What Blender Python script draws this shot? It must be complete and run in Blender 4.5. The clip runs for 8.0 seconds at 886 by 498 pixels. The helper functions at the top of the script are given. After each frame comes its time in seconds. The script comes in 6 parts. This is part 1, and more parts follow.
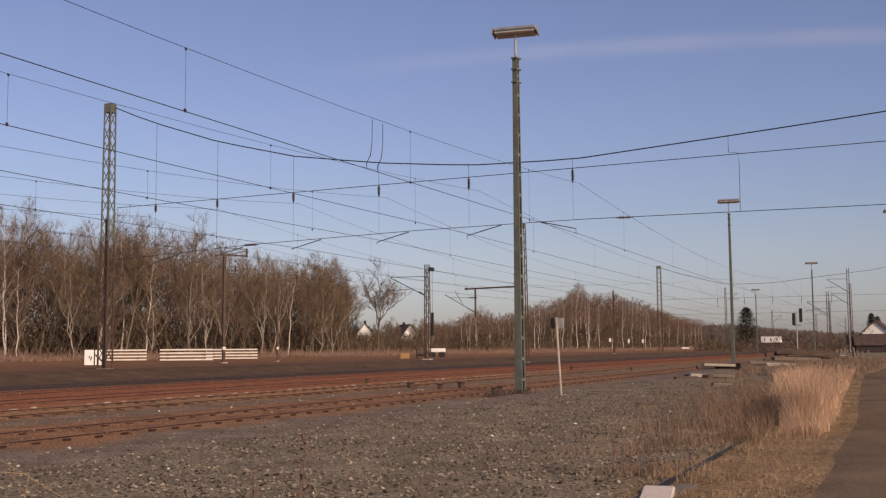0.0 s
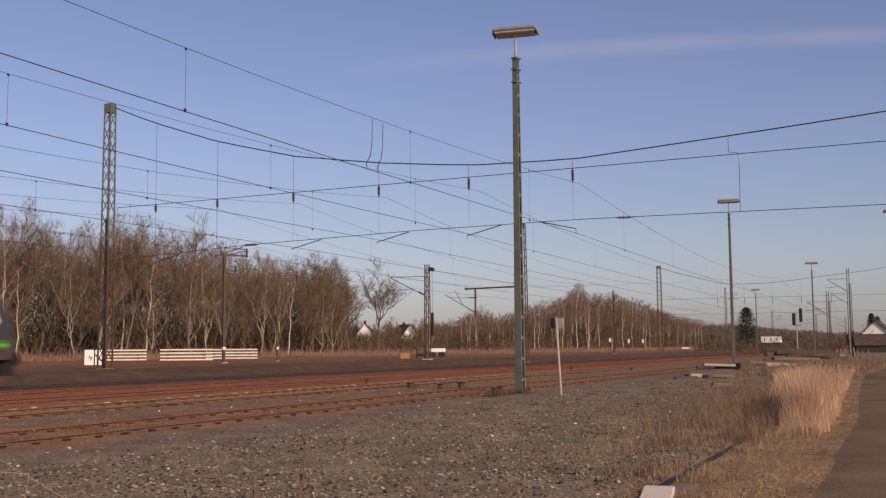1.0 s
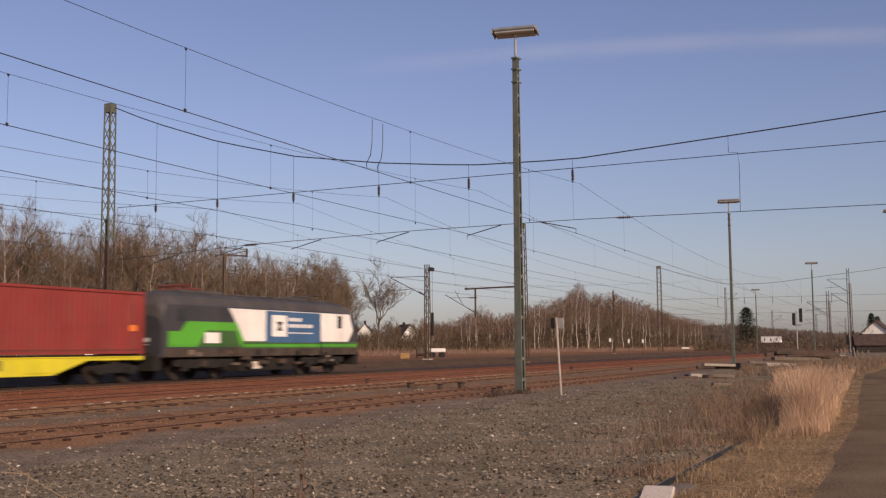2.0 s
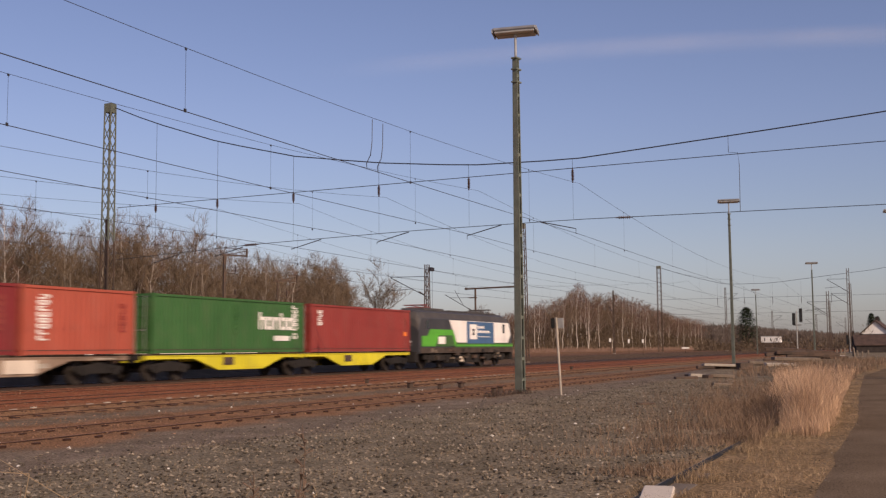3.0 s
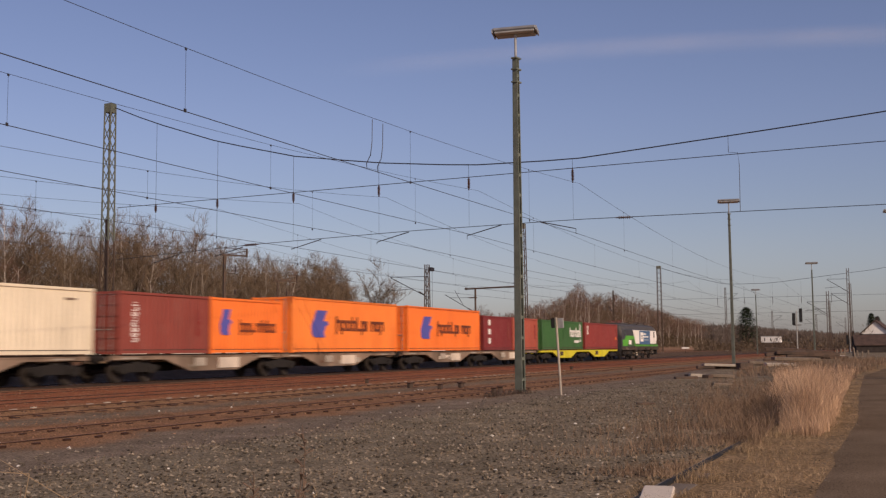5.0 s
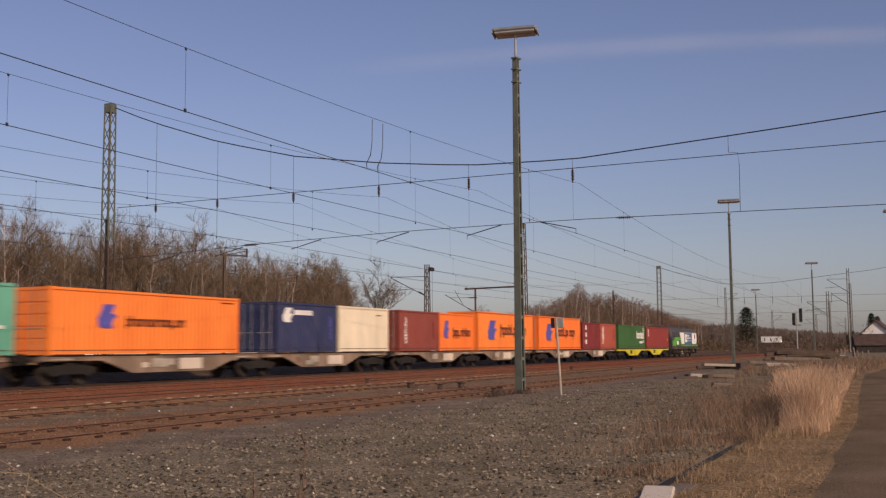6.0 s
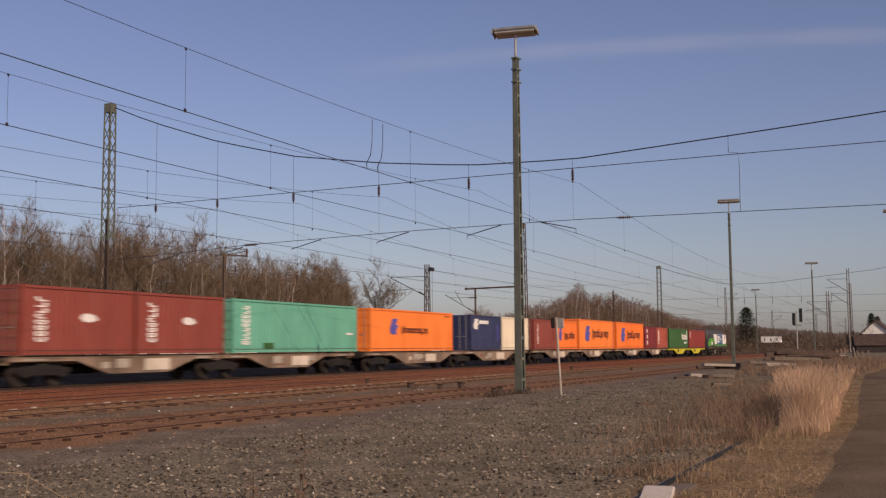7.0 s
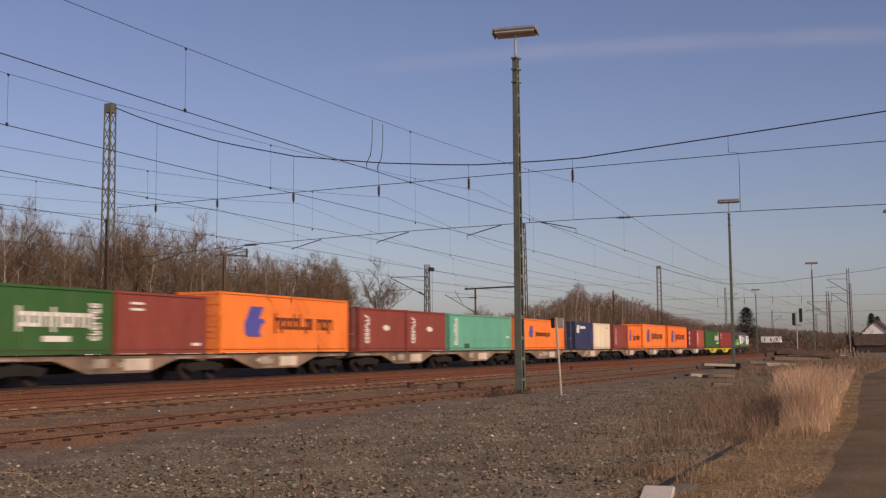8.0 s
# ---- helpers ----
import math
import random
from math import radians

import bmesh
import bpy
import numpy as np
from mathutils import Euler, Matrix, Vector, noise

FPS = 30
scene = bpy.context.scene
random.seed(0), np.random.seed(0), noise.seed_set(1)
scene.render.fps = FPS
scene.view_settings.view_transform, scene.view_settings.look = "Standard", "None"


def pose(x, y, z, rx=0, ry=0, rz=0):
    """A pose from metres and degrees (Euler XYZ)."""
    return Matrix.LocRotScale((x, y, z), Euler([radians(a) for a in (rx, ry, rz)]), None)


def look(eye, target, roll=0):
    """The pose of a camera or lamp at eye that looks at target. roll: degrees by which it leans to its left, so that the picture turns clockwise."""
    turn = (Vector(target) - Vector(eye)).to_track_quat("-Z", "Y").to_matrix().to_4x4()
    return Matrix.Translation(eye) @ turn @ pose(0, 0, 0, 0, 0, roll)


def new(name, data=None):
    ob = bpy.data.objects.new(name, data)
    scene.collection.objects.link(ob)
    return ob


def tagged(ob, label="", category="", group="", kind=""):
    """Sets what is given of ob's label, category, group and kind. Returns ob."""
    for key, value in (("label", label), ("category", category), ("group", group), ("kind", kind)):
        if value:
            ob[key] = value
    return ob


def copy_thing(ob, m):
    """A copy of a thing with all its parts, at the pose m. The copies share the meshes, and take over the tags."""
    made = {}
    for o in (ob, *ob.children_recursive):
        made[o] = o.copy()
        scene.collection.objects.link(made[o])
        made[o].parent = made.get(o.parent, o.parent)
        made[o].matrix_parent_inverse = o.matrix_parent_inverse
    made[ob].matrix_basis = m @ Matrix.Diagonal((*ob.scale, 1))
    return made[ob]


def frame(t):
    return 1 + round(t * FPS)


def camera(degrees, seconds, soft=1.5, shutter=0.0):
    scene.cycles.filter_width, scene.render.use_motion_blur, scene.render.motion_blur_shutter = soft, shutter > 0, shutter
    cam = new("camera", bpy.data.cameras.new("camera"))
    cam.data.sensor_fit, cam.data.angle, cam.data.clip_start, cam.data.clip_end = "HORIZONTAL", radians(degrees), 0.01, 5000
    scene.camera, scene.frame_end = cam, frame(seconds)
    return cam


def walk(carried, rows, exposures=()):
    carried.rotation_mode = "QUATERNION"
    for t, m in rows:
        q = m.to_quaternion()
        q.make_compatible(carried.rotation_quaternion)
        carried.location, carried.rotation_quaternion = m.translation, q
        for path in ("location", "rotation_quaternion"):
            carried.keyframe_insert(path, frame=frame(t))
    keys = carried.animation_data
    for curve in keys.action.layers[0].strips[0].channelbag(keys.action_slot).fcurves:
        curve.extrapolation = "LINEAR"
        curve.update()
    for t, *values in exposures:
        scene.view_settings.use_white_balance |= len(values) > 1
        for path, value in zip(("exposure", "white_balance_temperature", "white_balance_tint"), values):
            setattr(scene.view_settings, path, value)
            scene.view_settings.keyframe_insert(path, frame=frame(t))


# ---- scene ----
# ---- camera ----
cam = camera(44.72, 8.0, soft=1.3, shutter=0.5)
EYE = (0.0, 0.0, 1.269)
YAW, PITCH = radians(66.214), radians(5.312)
AIM = (math.sin(YAW) * math.cos(PITCH), math.cos(YAW) * math.cos(PITCH), 1.269 + math.sin(PITCH))
STAND = look(EYE, AIM, -0.452)
walk(cam, [(0.0, STAND), (8.0, STAND)], exposures=[(0.0, 0.0, 6700, 22), (3.4, -0.02, 6700, 22), (4.4, -0.17, 6700, 22), (5.2, -0.22, 6700, 22), (8.0, -0.24, 6700, 22)])

# ---- light ----
SUN_AZ, SUN_EL = radians(212), radians(27)
SUN_DIR = Vector((math.sin(SUN_AZ) * math.cos(SUN_EL), math.cos(SUN_AZ) * math.cos(SUN_EL), math.sin(SUN_EL)))
world = bpy.data.worlds.new("world")
scene.world = world
world.use_nodes = True
wn, wl = world.node_tree.nodes, world.node_tree.links
sky_node = wn.new("ShaderNodeTexSky")
sky_node.sky_type, sky_node.sun_disc = "NISHITA", False
sky_node.sun_elevation, sky_node.sun_rotation = SUN_EL, SUN_AZ
sky_node.air_density, sky_node.dust_density, sky_node.ozone_density = 1.0, 1.0, 3.0
wn["Background"].inputs["Strength"].default_value = 0.10
hue = wn.new("ShaderNodeMixRGB")
hue.blend_type, hue.inputs["Fac"].default_value = "MULTIPLY", 1.0
haze, high = wn.new("ShaderNodeTexCoord"), wn.new("ShaderNodeSeparateXYZ")
haze_ramp = wn.new("ShaderNodeValToRGB")
haze_ramp.color_ramp.interpolation = "EASE"
haze_ramp.color_ramp.elements[0].position, haze_ramp.color_ramp.elements[0].color = 0.0, (0.88, 0.85, 0.96, 1)
haze_ramp.color_ramp.elements[1].position, haze_ramp.color_ramp.elements[1].color = 0.22, (1.11, 0.97, 1.015, 1)
haze_mid = haze_ramp.color_ramp.elements.new(0.10)
haze_mid.color = (1.04, 0.93, 0.945, 1)
wl.new(haze.outputs["Generated"], high.inputs[0])
wl.new(high.outputs["Z"], haze_ramp.inputs["Fac"])
wl.new(haze_ramp.outputs["Color"], hue.inputs["Color2"])
wl.new(sky_node.outputs["Color"], hue.inputs["Color1"])
wl.new(hue.outputs["Color"], wn["Background"].inputs["Color"])
sun = new("sun", bpy.data.lights.new("sun", "SUN"))
sun.data.energy, sun.data.angle, sun.data.color = 3.5, radians(0.7), (1.0, 0.83, 0.58)
sun.matrix_world = look(SUN_DIR * 200, (0, 0, 0))


# ---- materials ----
def material(name, a, b, scale=4.0, rough=0.8, metal=0.0, bump=0.0, fine=60.0, grain=0.25, stretch=(1, 1, 1), island=0.0, spec=0.3, dirt=None):
    """A surface whose colour wanders between a and b at two scales, with fine relief. dirt: (colour, amount) of streaky stains."""
    m = bpy.data.materials.new(name)
    m.use_nodes = True
    n, l = m.node_tree.nodes, m.node_tree.links
    p = n["Principled BSDF"]
    p.inputs["Roughness"].default_value, p.inputs["Metallic"].default_value = rough, metal
    p.inputs["Specular IOR Level"].default_value = spec
    tc, mp = n.new("ShaderNodeTexCoord"), n.new("ShaderNodeMapping")
    mp.inputs["Scale"].default_value = stretch
    l.new(tc.outputs["Object"], mp.inputs["Vector"])
    n1, n2 = n.new("ShaderNodeTexNoise"), n.new("ShaderNodeTexNoise")
    n1.inputs["Scale"].default_value, n1.inputs["Detail"].default_value = scale, 6
    n2.inputs["Scale"].default_value, n2.inputs["Detail"].default_value = fine, 3
    l.new(mp.outputs["Vector"], n1.inputs["Vector"])
    l.new(mp.outputs["Vector"], n2.inputs["Vector"])
    ramp = n.new("ShaderNodeValToRGB")
    ramp.color_ramp.elements[0].position, ramp.color_ramp.elements[1].position = 0.32, 0.68
    ramp.color_ramp.elements[0].color, ramp.color_ramp.elements[1].color = (*a, 1), (*b, 1)
    l.new(n1.outputs["Fac"], ramp.inputs["Fac"])
    out = ramp.outputs["Color"]
    if dirt:
        n3 = n.new("ShaderNodeTexNoise")
        n3.inputs["Scale"].default_value, n3.inputs["Detail"].default_value, n3.inputs["Roughness"].default_value = 1.7, 8, 0.7
        l.new(mp.outputs["Vector"], n3.inputs["Vector"])
        r3 = n.new("ShaderNodeValToRGB")
        r3.color_ramp.elements[0].position, r3.color_ramp.elements[1].position = 0.48, 0.75
        l.new(n3.outputs["Fac"], r3.inputs["Fac"])
        sc = n.new("ShaderNodeMath")
        sc.operation = "MULTIPLY"
        sc.inputs[1].default_value = dirt[1]
        l.new(r3.outputs["Color"], sc.inputs[0])
        mx = n.new("ShaderNodeMixRGB")
        mx.inputs["Color2"].default_value = (*dirt[0], 1)
        l.new(sc.outputs[0], mx.inputs["Fac"])
        l.new(out, mx.inputs["Color1"])
        out = mx.outputs["Color"]
    hsv = n.new("ShaderNodeHueSaturation")
    l.new(out, hsv.inputs["Color"])
    mr = n.new("ShaderNodeMapRange")
    mr.inputs["From Min"].default_value, mr.inputs["From Max"].default_value = 0.3, 0.7
    mr.inputs["To Min"].default_value, mr.inputs["To Max"].default_value = 1 - grain, 1 + grain
    l.new(n2.outputs["Fac"], mr.inputs["Value"])
    val = mr.outputs["Result"]
    if island:
        geo, mi, mul = n.new("ShaderNodeNewGeometry"), n.new("ShaderNodeMapRange"), n.new("ShaderNodeMath")
        mi.inputs["To Min"].default_value, mi.inputs["To Max"].default_value = 1 - island, 1 + island
        l.new(geo.outputs["Random Per Island"], mi.inputs["Value"])
        mul.operation = "MULTIPLY"
        l.new(val, mul.inputs[0])
        l.new(mi.outputs["Result"], mul.inputs[1])
        val = mul.outputs[0]
    l.new(val, hsv.inputs["Value"])
    l.new(hsv.outputs["Color"], p.inputs["Base Color"])
    if bump:
        bp = n.new("ShaderNodeBump")
        bp.inputs["Strength"].default_value, bp.inputs["Distance"].default_value = 0.6, bump
        l.new(n2.outputs["Fac"], bp.inputs["Height"])
        l.new(bp.outputs["Normal"], p.inputs["Normal"])
    return m


def ground_material():
    """Gravel, fine grit, rusty ballast, dark ballast and weedy soil, in belts along the tracks with ragged borders."""
    m = material("yard_ground", (0.145, 0.118, 0.08), (0.25, 0.205, 0.145), 1.1, 0.95, 0, 0.03, 30.0, 0.7, spec=0.1)
    n, l = m.node_tree.nodes, m.node_tree.links
    p = n["Principled BSDF"]
    base = p.inputs["Base Color"].links[0].from_socket
    tc = n.new("ShaderNodeTexCoord")
    sep = n.new("ShaderNodeSeparateXYZ")
    l.new(tc.outputs["Object"], sep.inputs[0])
    wob = n.new("ShaderNodeTexNoise")
    wob.inputs["Scale"].default_value, wob.inputs["Detail"].default_value = 0.6, 6
    l.new(tc.outputs["Object"], wob.inputs["Vector"])
    sub = n.new("ShaderNodeMath")
    sub.operation, sub.inputs[1].default_value = "SUBTRACT", 0.5
    l.new(wob.outputs["Fac"], sub.inputs[0])
    mul = n.new("ShaderNodeMath")
    mul.operation, mul.inputs[1].default_value = "MULTIPLY", 2.2
    l.new(sub.outputs[0], mul.inputs[0])
    add = n.new("ShaderNodeMath")
    add.operation = "ADD"
    l.new(sep.outputs["Y"], add.inputs[0])
    l.new(mul.outputs[0], add.inputs[1])
    rng = n.new("ShaderNodeMapRange")
    rng.inputs["From Min"].default_value, rng.inputs["From Max"].default_value = 0.0, 80.0
    l.new(add.outputs[0], rng.inputs["Value"])
    ramp = n.new("ShaderNodeValToRGB")
    belts = [(0.0, (1.25, 1.0, 0.75)), (2.1, (1.25, 1.0, 0.75)), (2.9, (1.02, 0.98, 0.92)), (8.6, (1.02, 1.0, 0.96)),
             (9.4, (0.98, 0.9, 0.92)), (10.9, (0.98, 0.9, 0.9)), (11.4, (1.22, 0.78, 0.56)), (14.2, (1.22, 0.76, 0.54)),
             (14.8, (0.95, 0.85, 0.8)), (15.6, (0.95, 0.85, 0.8)), (16.2, (1.25, 0.8, 0.56)), (17.0, (1.5, 1.02, 0.7)), (18.4, (1.45, 0.95, 0.64)), (20.0, (1.4, 0.62, 0.4)), (27.5, (1.3, 0.52, 0.34)),
             (28.6, (0.5, 0.4, 0.36)), (36.0, (0.55, 0.42, 0.36)), (39.0, (0.85, 0.55, 0.42)), (60.0, (1.2, 0.72, 0.5)), (79.0, (1.0, 0.7, 0.45))]
    el = ramp.color_ramp.elements
    for i, (y, c) in enumerate(belts):
        e = el[i] if i < 2 else el.new(y / 80)
        e.position, e.color = y / 80, (*[v / 2 for v in c], 1)
    mx = n.new("ShaderNodeMixRGB")
    mx.blend_type, mx.inputs["Fac"].default_value = "MULTIPLY", 1.0
    l.new(rng.outputs["Result"], ramp.inputs["Fac"])
    l.new(base, mx.inputs["Color1"])
    l.new(ramp.outputs["Color"], mx.inputs["Color2"])
    two = n.new("ShaderNodeVectorMath")
    two.operation = "SCALE"
    two.inputs["Scale"].default_value = 2.0
    l.new(mx.outputs["Color"], two.inputs[0])
    l.new(two.outputs[0], p.inputs["Base Color"])
    return m


M_GROUND = ground_material()
M_ASPHALT = material("worn_asphalt", (0.14, 0.098, 0.062), (0.21, 0.15, 0.10), 0.7, 0.97, 0, 0.012, 60, 0.45, spec=0.02)
M_STONE = material("ballast_stone", (0.115, 0.093, 0.069), (0.225, 0.185, 0.14), 2.0, 0.9, 0, 0, 40, 0.2, island=0.8, spec=0.15)
M_PALE = material("pale_limestone", (0.5, 0.46, 0.4), (0.65, 0.6, 0.53), 6, 0.85, island=0.25)
M_RUSTSTONE = material("rusty_ballast_stone", (0.17, 0.10, 0.063), (0.29, 0.165, 0.10), 2.0, 0.92, island=0.45, spec=0.1)
M_RAIL = material("rusty_rail_steel", (0.036, 0.016, 0.010), (0.066, 0.030, 0.018), 3, 0.75, 0.2, 0, 50, 0.25)
M_RAILSIDE = material("rust_orange_rail_side", (0.25, 0.13, 0.075), (0.36, 0.20, 0.12), 3, 0.85, 0, 0, 50, 0.25)
M_RAILTOP = material("polished_rail_head", (0.30, 0.25, 0.21), (0.42, 0.36, 0.31), 3, 0.38, 0.8, 0, 30, 0.1)
M_SLEEPER = material("weathered_sleeper", (0.14, 0.075, 0.048), (0.25, 0.13, 0.08), 3, 0.9, 0, 0.006, 40, 0.3)
M_CONCRETE = material("weathered_concrete", (0.34, 0.29, 0.235), (0.47, 0.41, 0.34), 3, 0.88, 0, 0.004, 50, 0.18, dirt=((0.15, 0.12, 0.09), 0.5))
M_SOILCONC = material("soil_stained_concrete", (0.15, 0.115, 0.085), (0.24, 0.19, 0.145), 3, 0.92, 0, 0.004, 50, 0.25, dirt=((0.09, 0.07, 0.05), 0.6))
M_PALECONC = material("new_concrete_beam", (0.62, 0.56, 0.47), (0.74, 0.68, 0.58), 2, 0.85, 0, 0, 30, 0.1)
M_MAST = material("green_grey_mast_paint", (0.105, 0.122, 0.098), (0.165, 0.182, 0.148), 2.5, 0.6, 0.0, 0, 30, 0.15, dirt=((0.13, 0.085, 0.055), 0.35))
M_DARKMAST = material("rust_brown_mast_steel", (0.06, 0.045, 0.035), (0.11, 0.07, 0.05), 2.5, 0.75, 0.0, 0, 30, 0.2)
M_GALV = material("galvanised_steel", (0.30, 0.30, 0.29), (0.42, 0.42, 0.40), 5, 0.5, 0.4, 0, 40, 0.12)
M_WIRE = material("dark_copper_wire", (0.035, 0.033, 0.04), (0.05, 0.048, 0.055), 3, 0.6, 0.3)
M_INSUL = material("brown_porcelain", (0.05, 0.03, 0.025), (0.08, 0.045, 0.035), 5, 0.3)
M_LAMPBODY = material("grey_lamp_housing", (0.20, 0.205, 0.215), (0.28, 0.285, 0.295), 4, 0.5, 0.2)
M_DIFFUSER = material("clear_lamp_cover", (0.42, 0.43, 0.43), (0.52, 0.53, 0.53), 4, 0.25)
# also colours the trough slot and mast openings, where black stands for shade
M_BLACK = material("black_rubber_and_shadow_gaps", (0.012, 0.012, 0.012), (0.022, 0.021, 0.02), 4, 0.7)
M_BARK = material("grey_brown_bark", (0.085, 0.062, 0.044), (0.19, 0.148, 0.108), 1.2, 0.95, 0, 0, 12, 0.3, (1, 1, 0.25))
M_BIRCH = material("pale_birch_bark", (0.40, 0.34, 0.28), (0.68, 0.60, 0.52), 1.4, 0.85, 0, 0, 9, 0.35, (1, 1, 2.0))
M_TWIG = material("brown_winter_twigs", (0.125, 0.088, 0.058), (0.22, 0.162, 0.112), 0.35, 0.95, 0, 0, 6, 0.15, island=0.35, spec=0.05)
M_PALEBARK = material("pale_grey_bark", (0.22, 0.18, 0.14), (0.40, 0.34, 0.275), 1.4, 0.9, 0, 0, 9, 0.3, (1, 1, 0.6))
M_TWIGRED = material("reddish_birch_twigs", (0.13, 0.078, 0.058), (0.21, 0.132, 0.10), 0.35, 0.95, 0, 0, 6, 0.15, island=0.35, spec=0.05)
M_UNDER = material("dense_winter_undergrowth", (0.085, 0.062, 0.042), (0.165, 0.12, 0.082), 0.12, 0.95, 0, 0, 4, 0.2, island=0.45, spec=0.03)
# greyer than the near brush: distance haze is mixed into this colour
M_FARWOOD = material("hazy_distant_woods", (0.10, 0.082, 0.072), (0.16, 0.13, 0.112), 0.1, 0.95, 0, 0, 3, 0.1, island=0.25, spec=0.03)
M_STALK = material("dark_dead_stalk", (0.10, 0.066, 0.048), (0.17, 0.115, 0.082), 6, 0.9, 0, 0, 30, 0.2)
M_DRY = material("dry_tall_grass", (0.41, 0.265, 0.17), (0.56, 0.38, 0.25), 1.5, 0.85, 0, 0, 12, 0.1, island=0.3, spec=0.1)
M_VERGE = material("dry_verge_grass", (0.24, 0.168, 0.10), (0.37, 0.265, 0.165), 1.2, 0.9, 0, 0, 12, 0.1, island=0.35, spec=0.08)
M_WEED = material("dead_brown_weeds", (0.15, 0.10, 0.068), (0.26, 0.178, 0.122), 1.2, 0.9, 0, 0, 12, 0.1, island=0.35, spec=0.05)
M_REDWEED = material("red_brown_weed_belt", (0.14, 0.09, 0.07), (0.21, 0.133, 0.10), 0.1, 0.95, 0, 0, 3, 0.1, island=0.3, spec=0.05)
M_CONIFER = material("dark_conifer_needles", (0.022, 0.035, 0.02), (0.045, 0.06, 0.032), 0.5, 0.9, island=0.3, spec=0.05)
M_PLASTER = material("white_plaster", (0.72, 0.70, 0.66), (0.82, 0.80, 0.76), 1, 0.9)
M_TILE = material("red_brown_roof_tiles", (0.06, 0.04, 0.033), (0.095, 0.06, 0.047), 2, 0.85)
M_DARKWALL = material("dark_brick_wall", (0.03, 0.024, 0.022), (0.05, 0.04, 0.036), 2, 0.9)
M_GLASS = material("dark_window_glass", (0.02, 0.025, 0.03), (0.03, 0.035, 0.04), 2, 0.08, spec=0.6)
M_YELLOWBOX = material("faded_yellow_plastic", (0.30, 0.18, 0.07), (0.38, 0.23, 0.09), 3, 0.6)
# vehicle paint
DUST = (0.20, 0.155, 0.12)


def paint(name, c, dirt=0.22, rough=0.45, vary=0.12):
    return material(name, [v * (1 - vary) for v in c], [min(1, v * (1 + vary)) for v in c], 0.8, rough, 0, 0, 25, 0.05, (1, 1, 0.45), dirt=(DUST, dirt))


P_ORANGE = paint("orange_container_paint", (1.0, 0.245, 0.045), 0.04)
P_ORANGE2 = paint("deeper_orange_container_paint", (0.98, 0.21, 0.036), 0.05)
P_RED = paint("red_container_paint", (0.26, 0.042, 0.034))
P_LIGHTRED = paint("faded_coral_red_container_paint", (0.40, 0.088, 0.054))
P_MAROON = paint("maroon_container_paint", (0.21, 0.03, 0.03))
P_BROWNRED = paint("oxide_red_container_paint", (0.265, 0.062, 0.045))
P_GREEN = paint("dark_green_container_paint", (0.04, 0.125, 0.035))
P_TEAL = paint("sea_green_container_paint", (0.13, 0.42, 0.30), 0.12)
P_NAVY = paint("navy_blue_container_paint", (0.035, 0.045, 0.11))
P_CREAM = paint("cream_white_container_paint", (0.80, 0.70, 0.52), 0.12)
P_BLUE = paint("blue_emblem_paint", (0.10, 0.10, 0.38), 0.05)
P_INK = paint("dark_lettering_paint", (0.17, 0.045, 0.02), 0.05)
P_WHITE = paint("white_lettering_paint", (0.80, 0.77, 0.72), 0.05)
P_YELLOW = paint("yellow_wagon_paint", (0.66, 0.58, 0.03), 0.2)
P_BEIGE = paint("dusty_grey_beige_wagon_paint", (0.235, 0.165, 0.118), 0.5, 0.85, 0.45)
P_PALEPLATE = paint("pale_wagon_plate", (0.68, 0.58, 0.47), 0.4, 0.7)
P_BOGIE = paint("grimy_dark_bogie_steel", (0.02, 0.017, 0.015), 0.06, 0.85)
P_LOCOGREY = paint("anthracite_locomotive_paint", (0.05, 0.05, 0.055), 0.15)
P_LOCOROOF = paint("grey_locomotive_roof_paint", (0.07, 0.065, 0.063), 0.25, 0.7)
P_LOCOGREEN = paint("bright_green_locomotive_paint", (0.09, 0.40, 0.035), 0.1)
P_LOCODARKGREEN = paint("dull_shaded_green_locomotive_paint", (0.05, 0.13, 0.035), 0.25)
P_LOCOWHITE = paint("white_locomotive_paint", (0.86, 0.82, 0.76), 0.1)
P_LOCOBLUE = paint("blue_locomotive_panel_paint", (0.055, 0.13, 0.25), 0.06)
P_PANTO = paint("red_pantograph_paint", (0.22, 0.05, 0.04), 0.2)


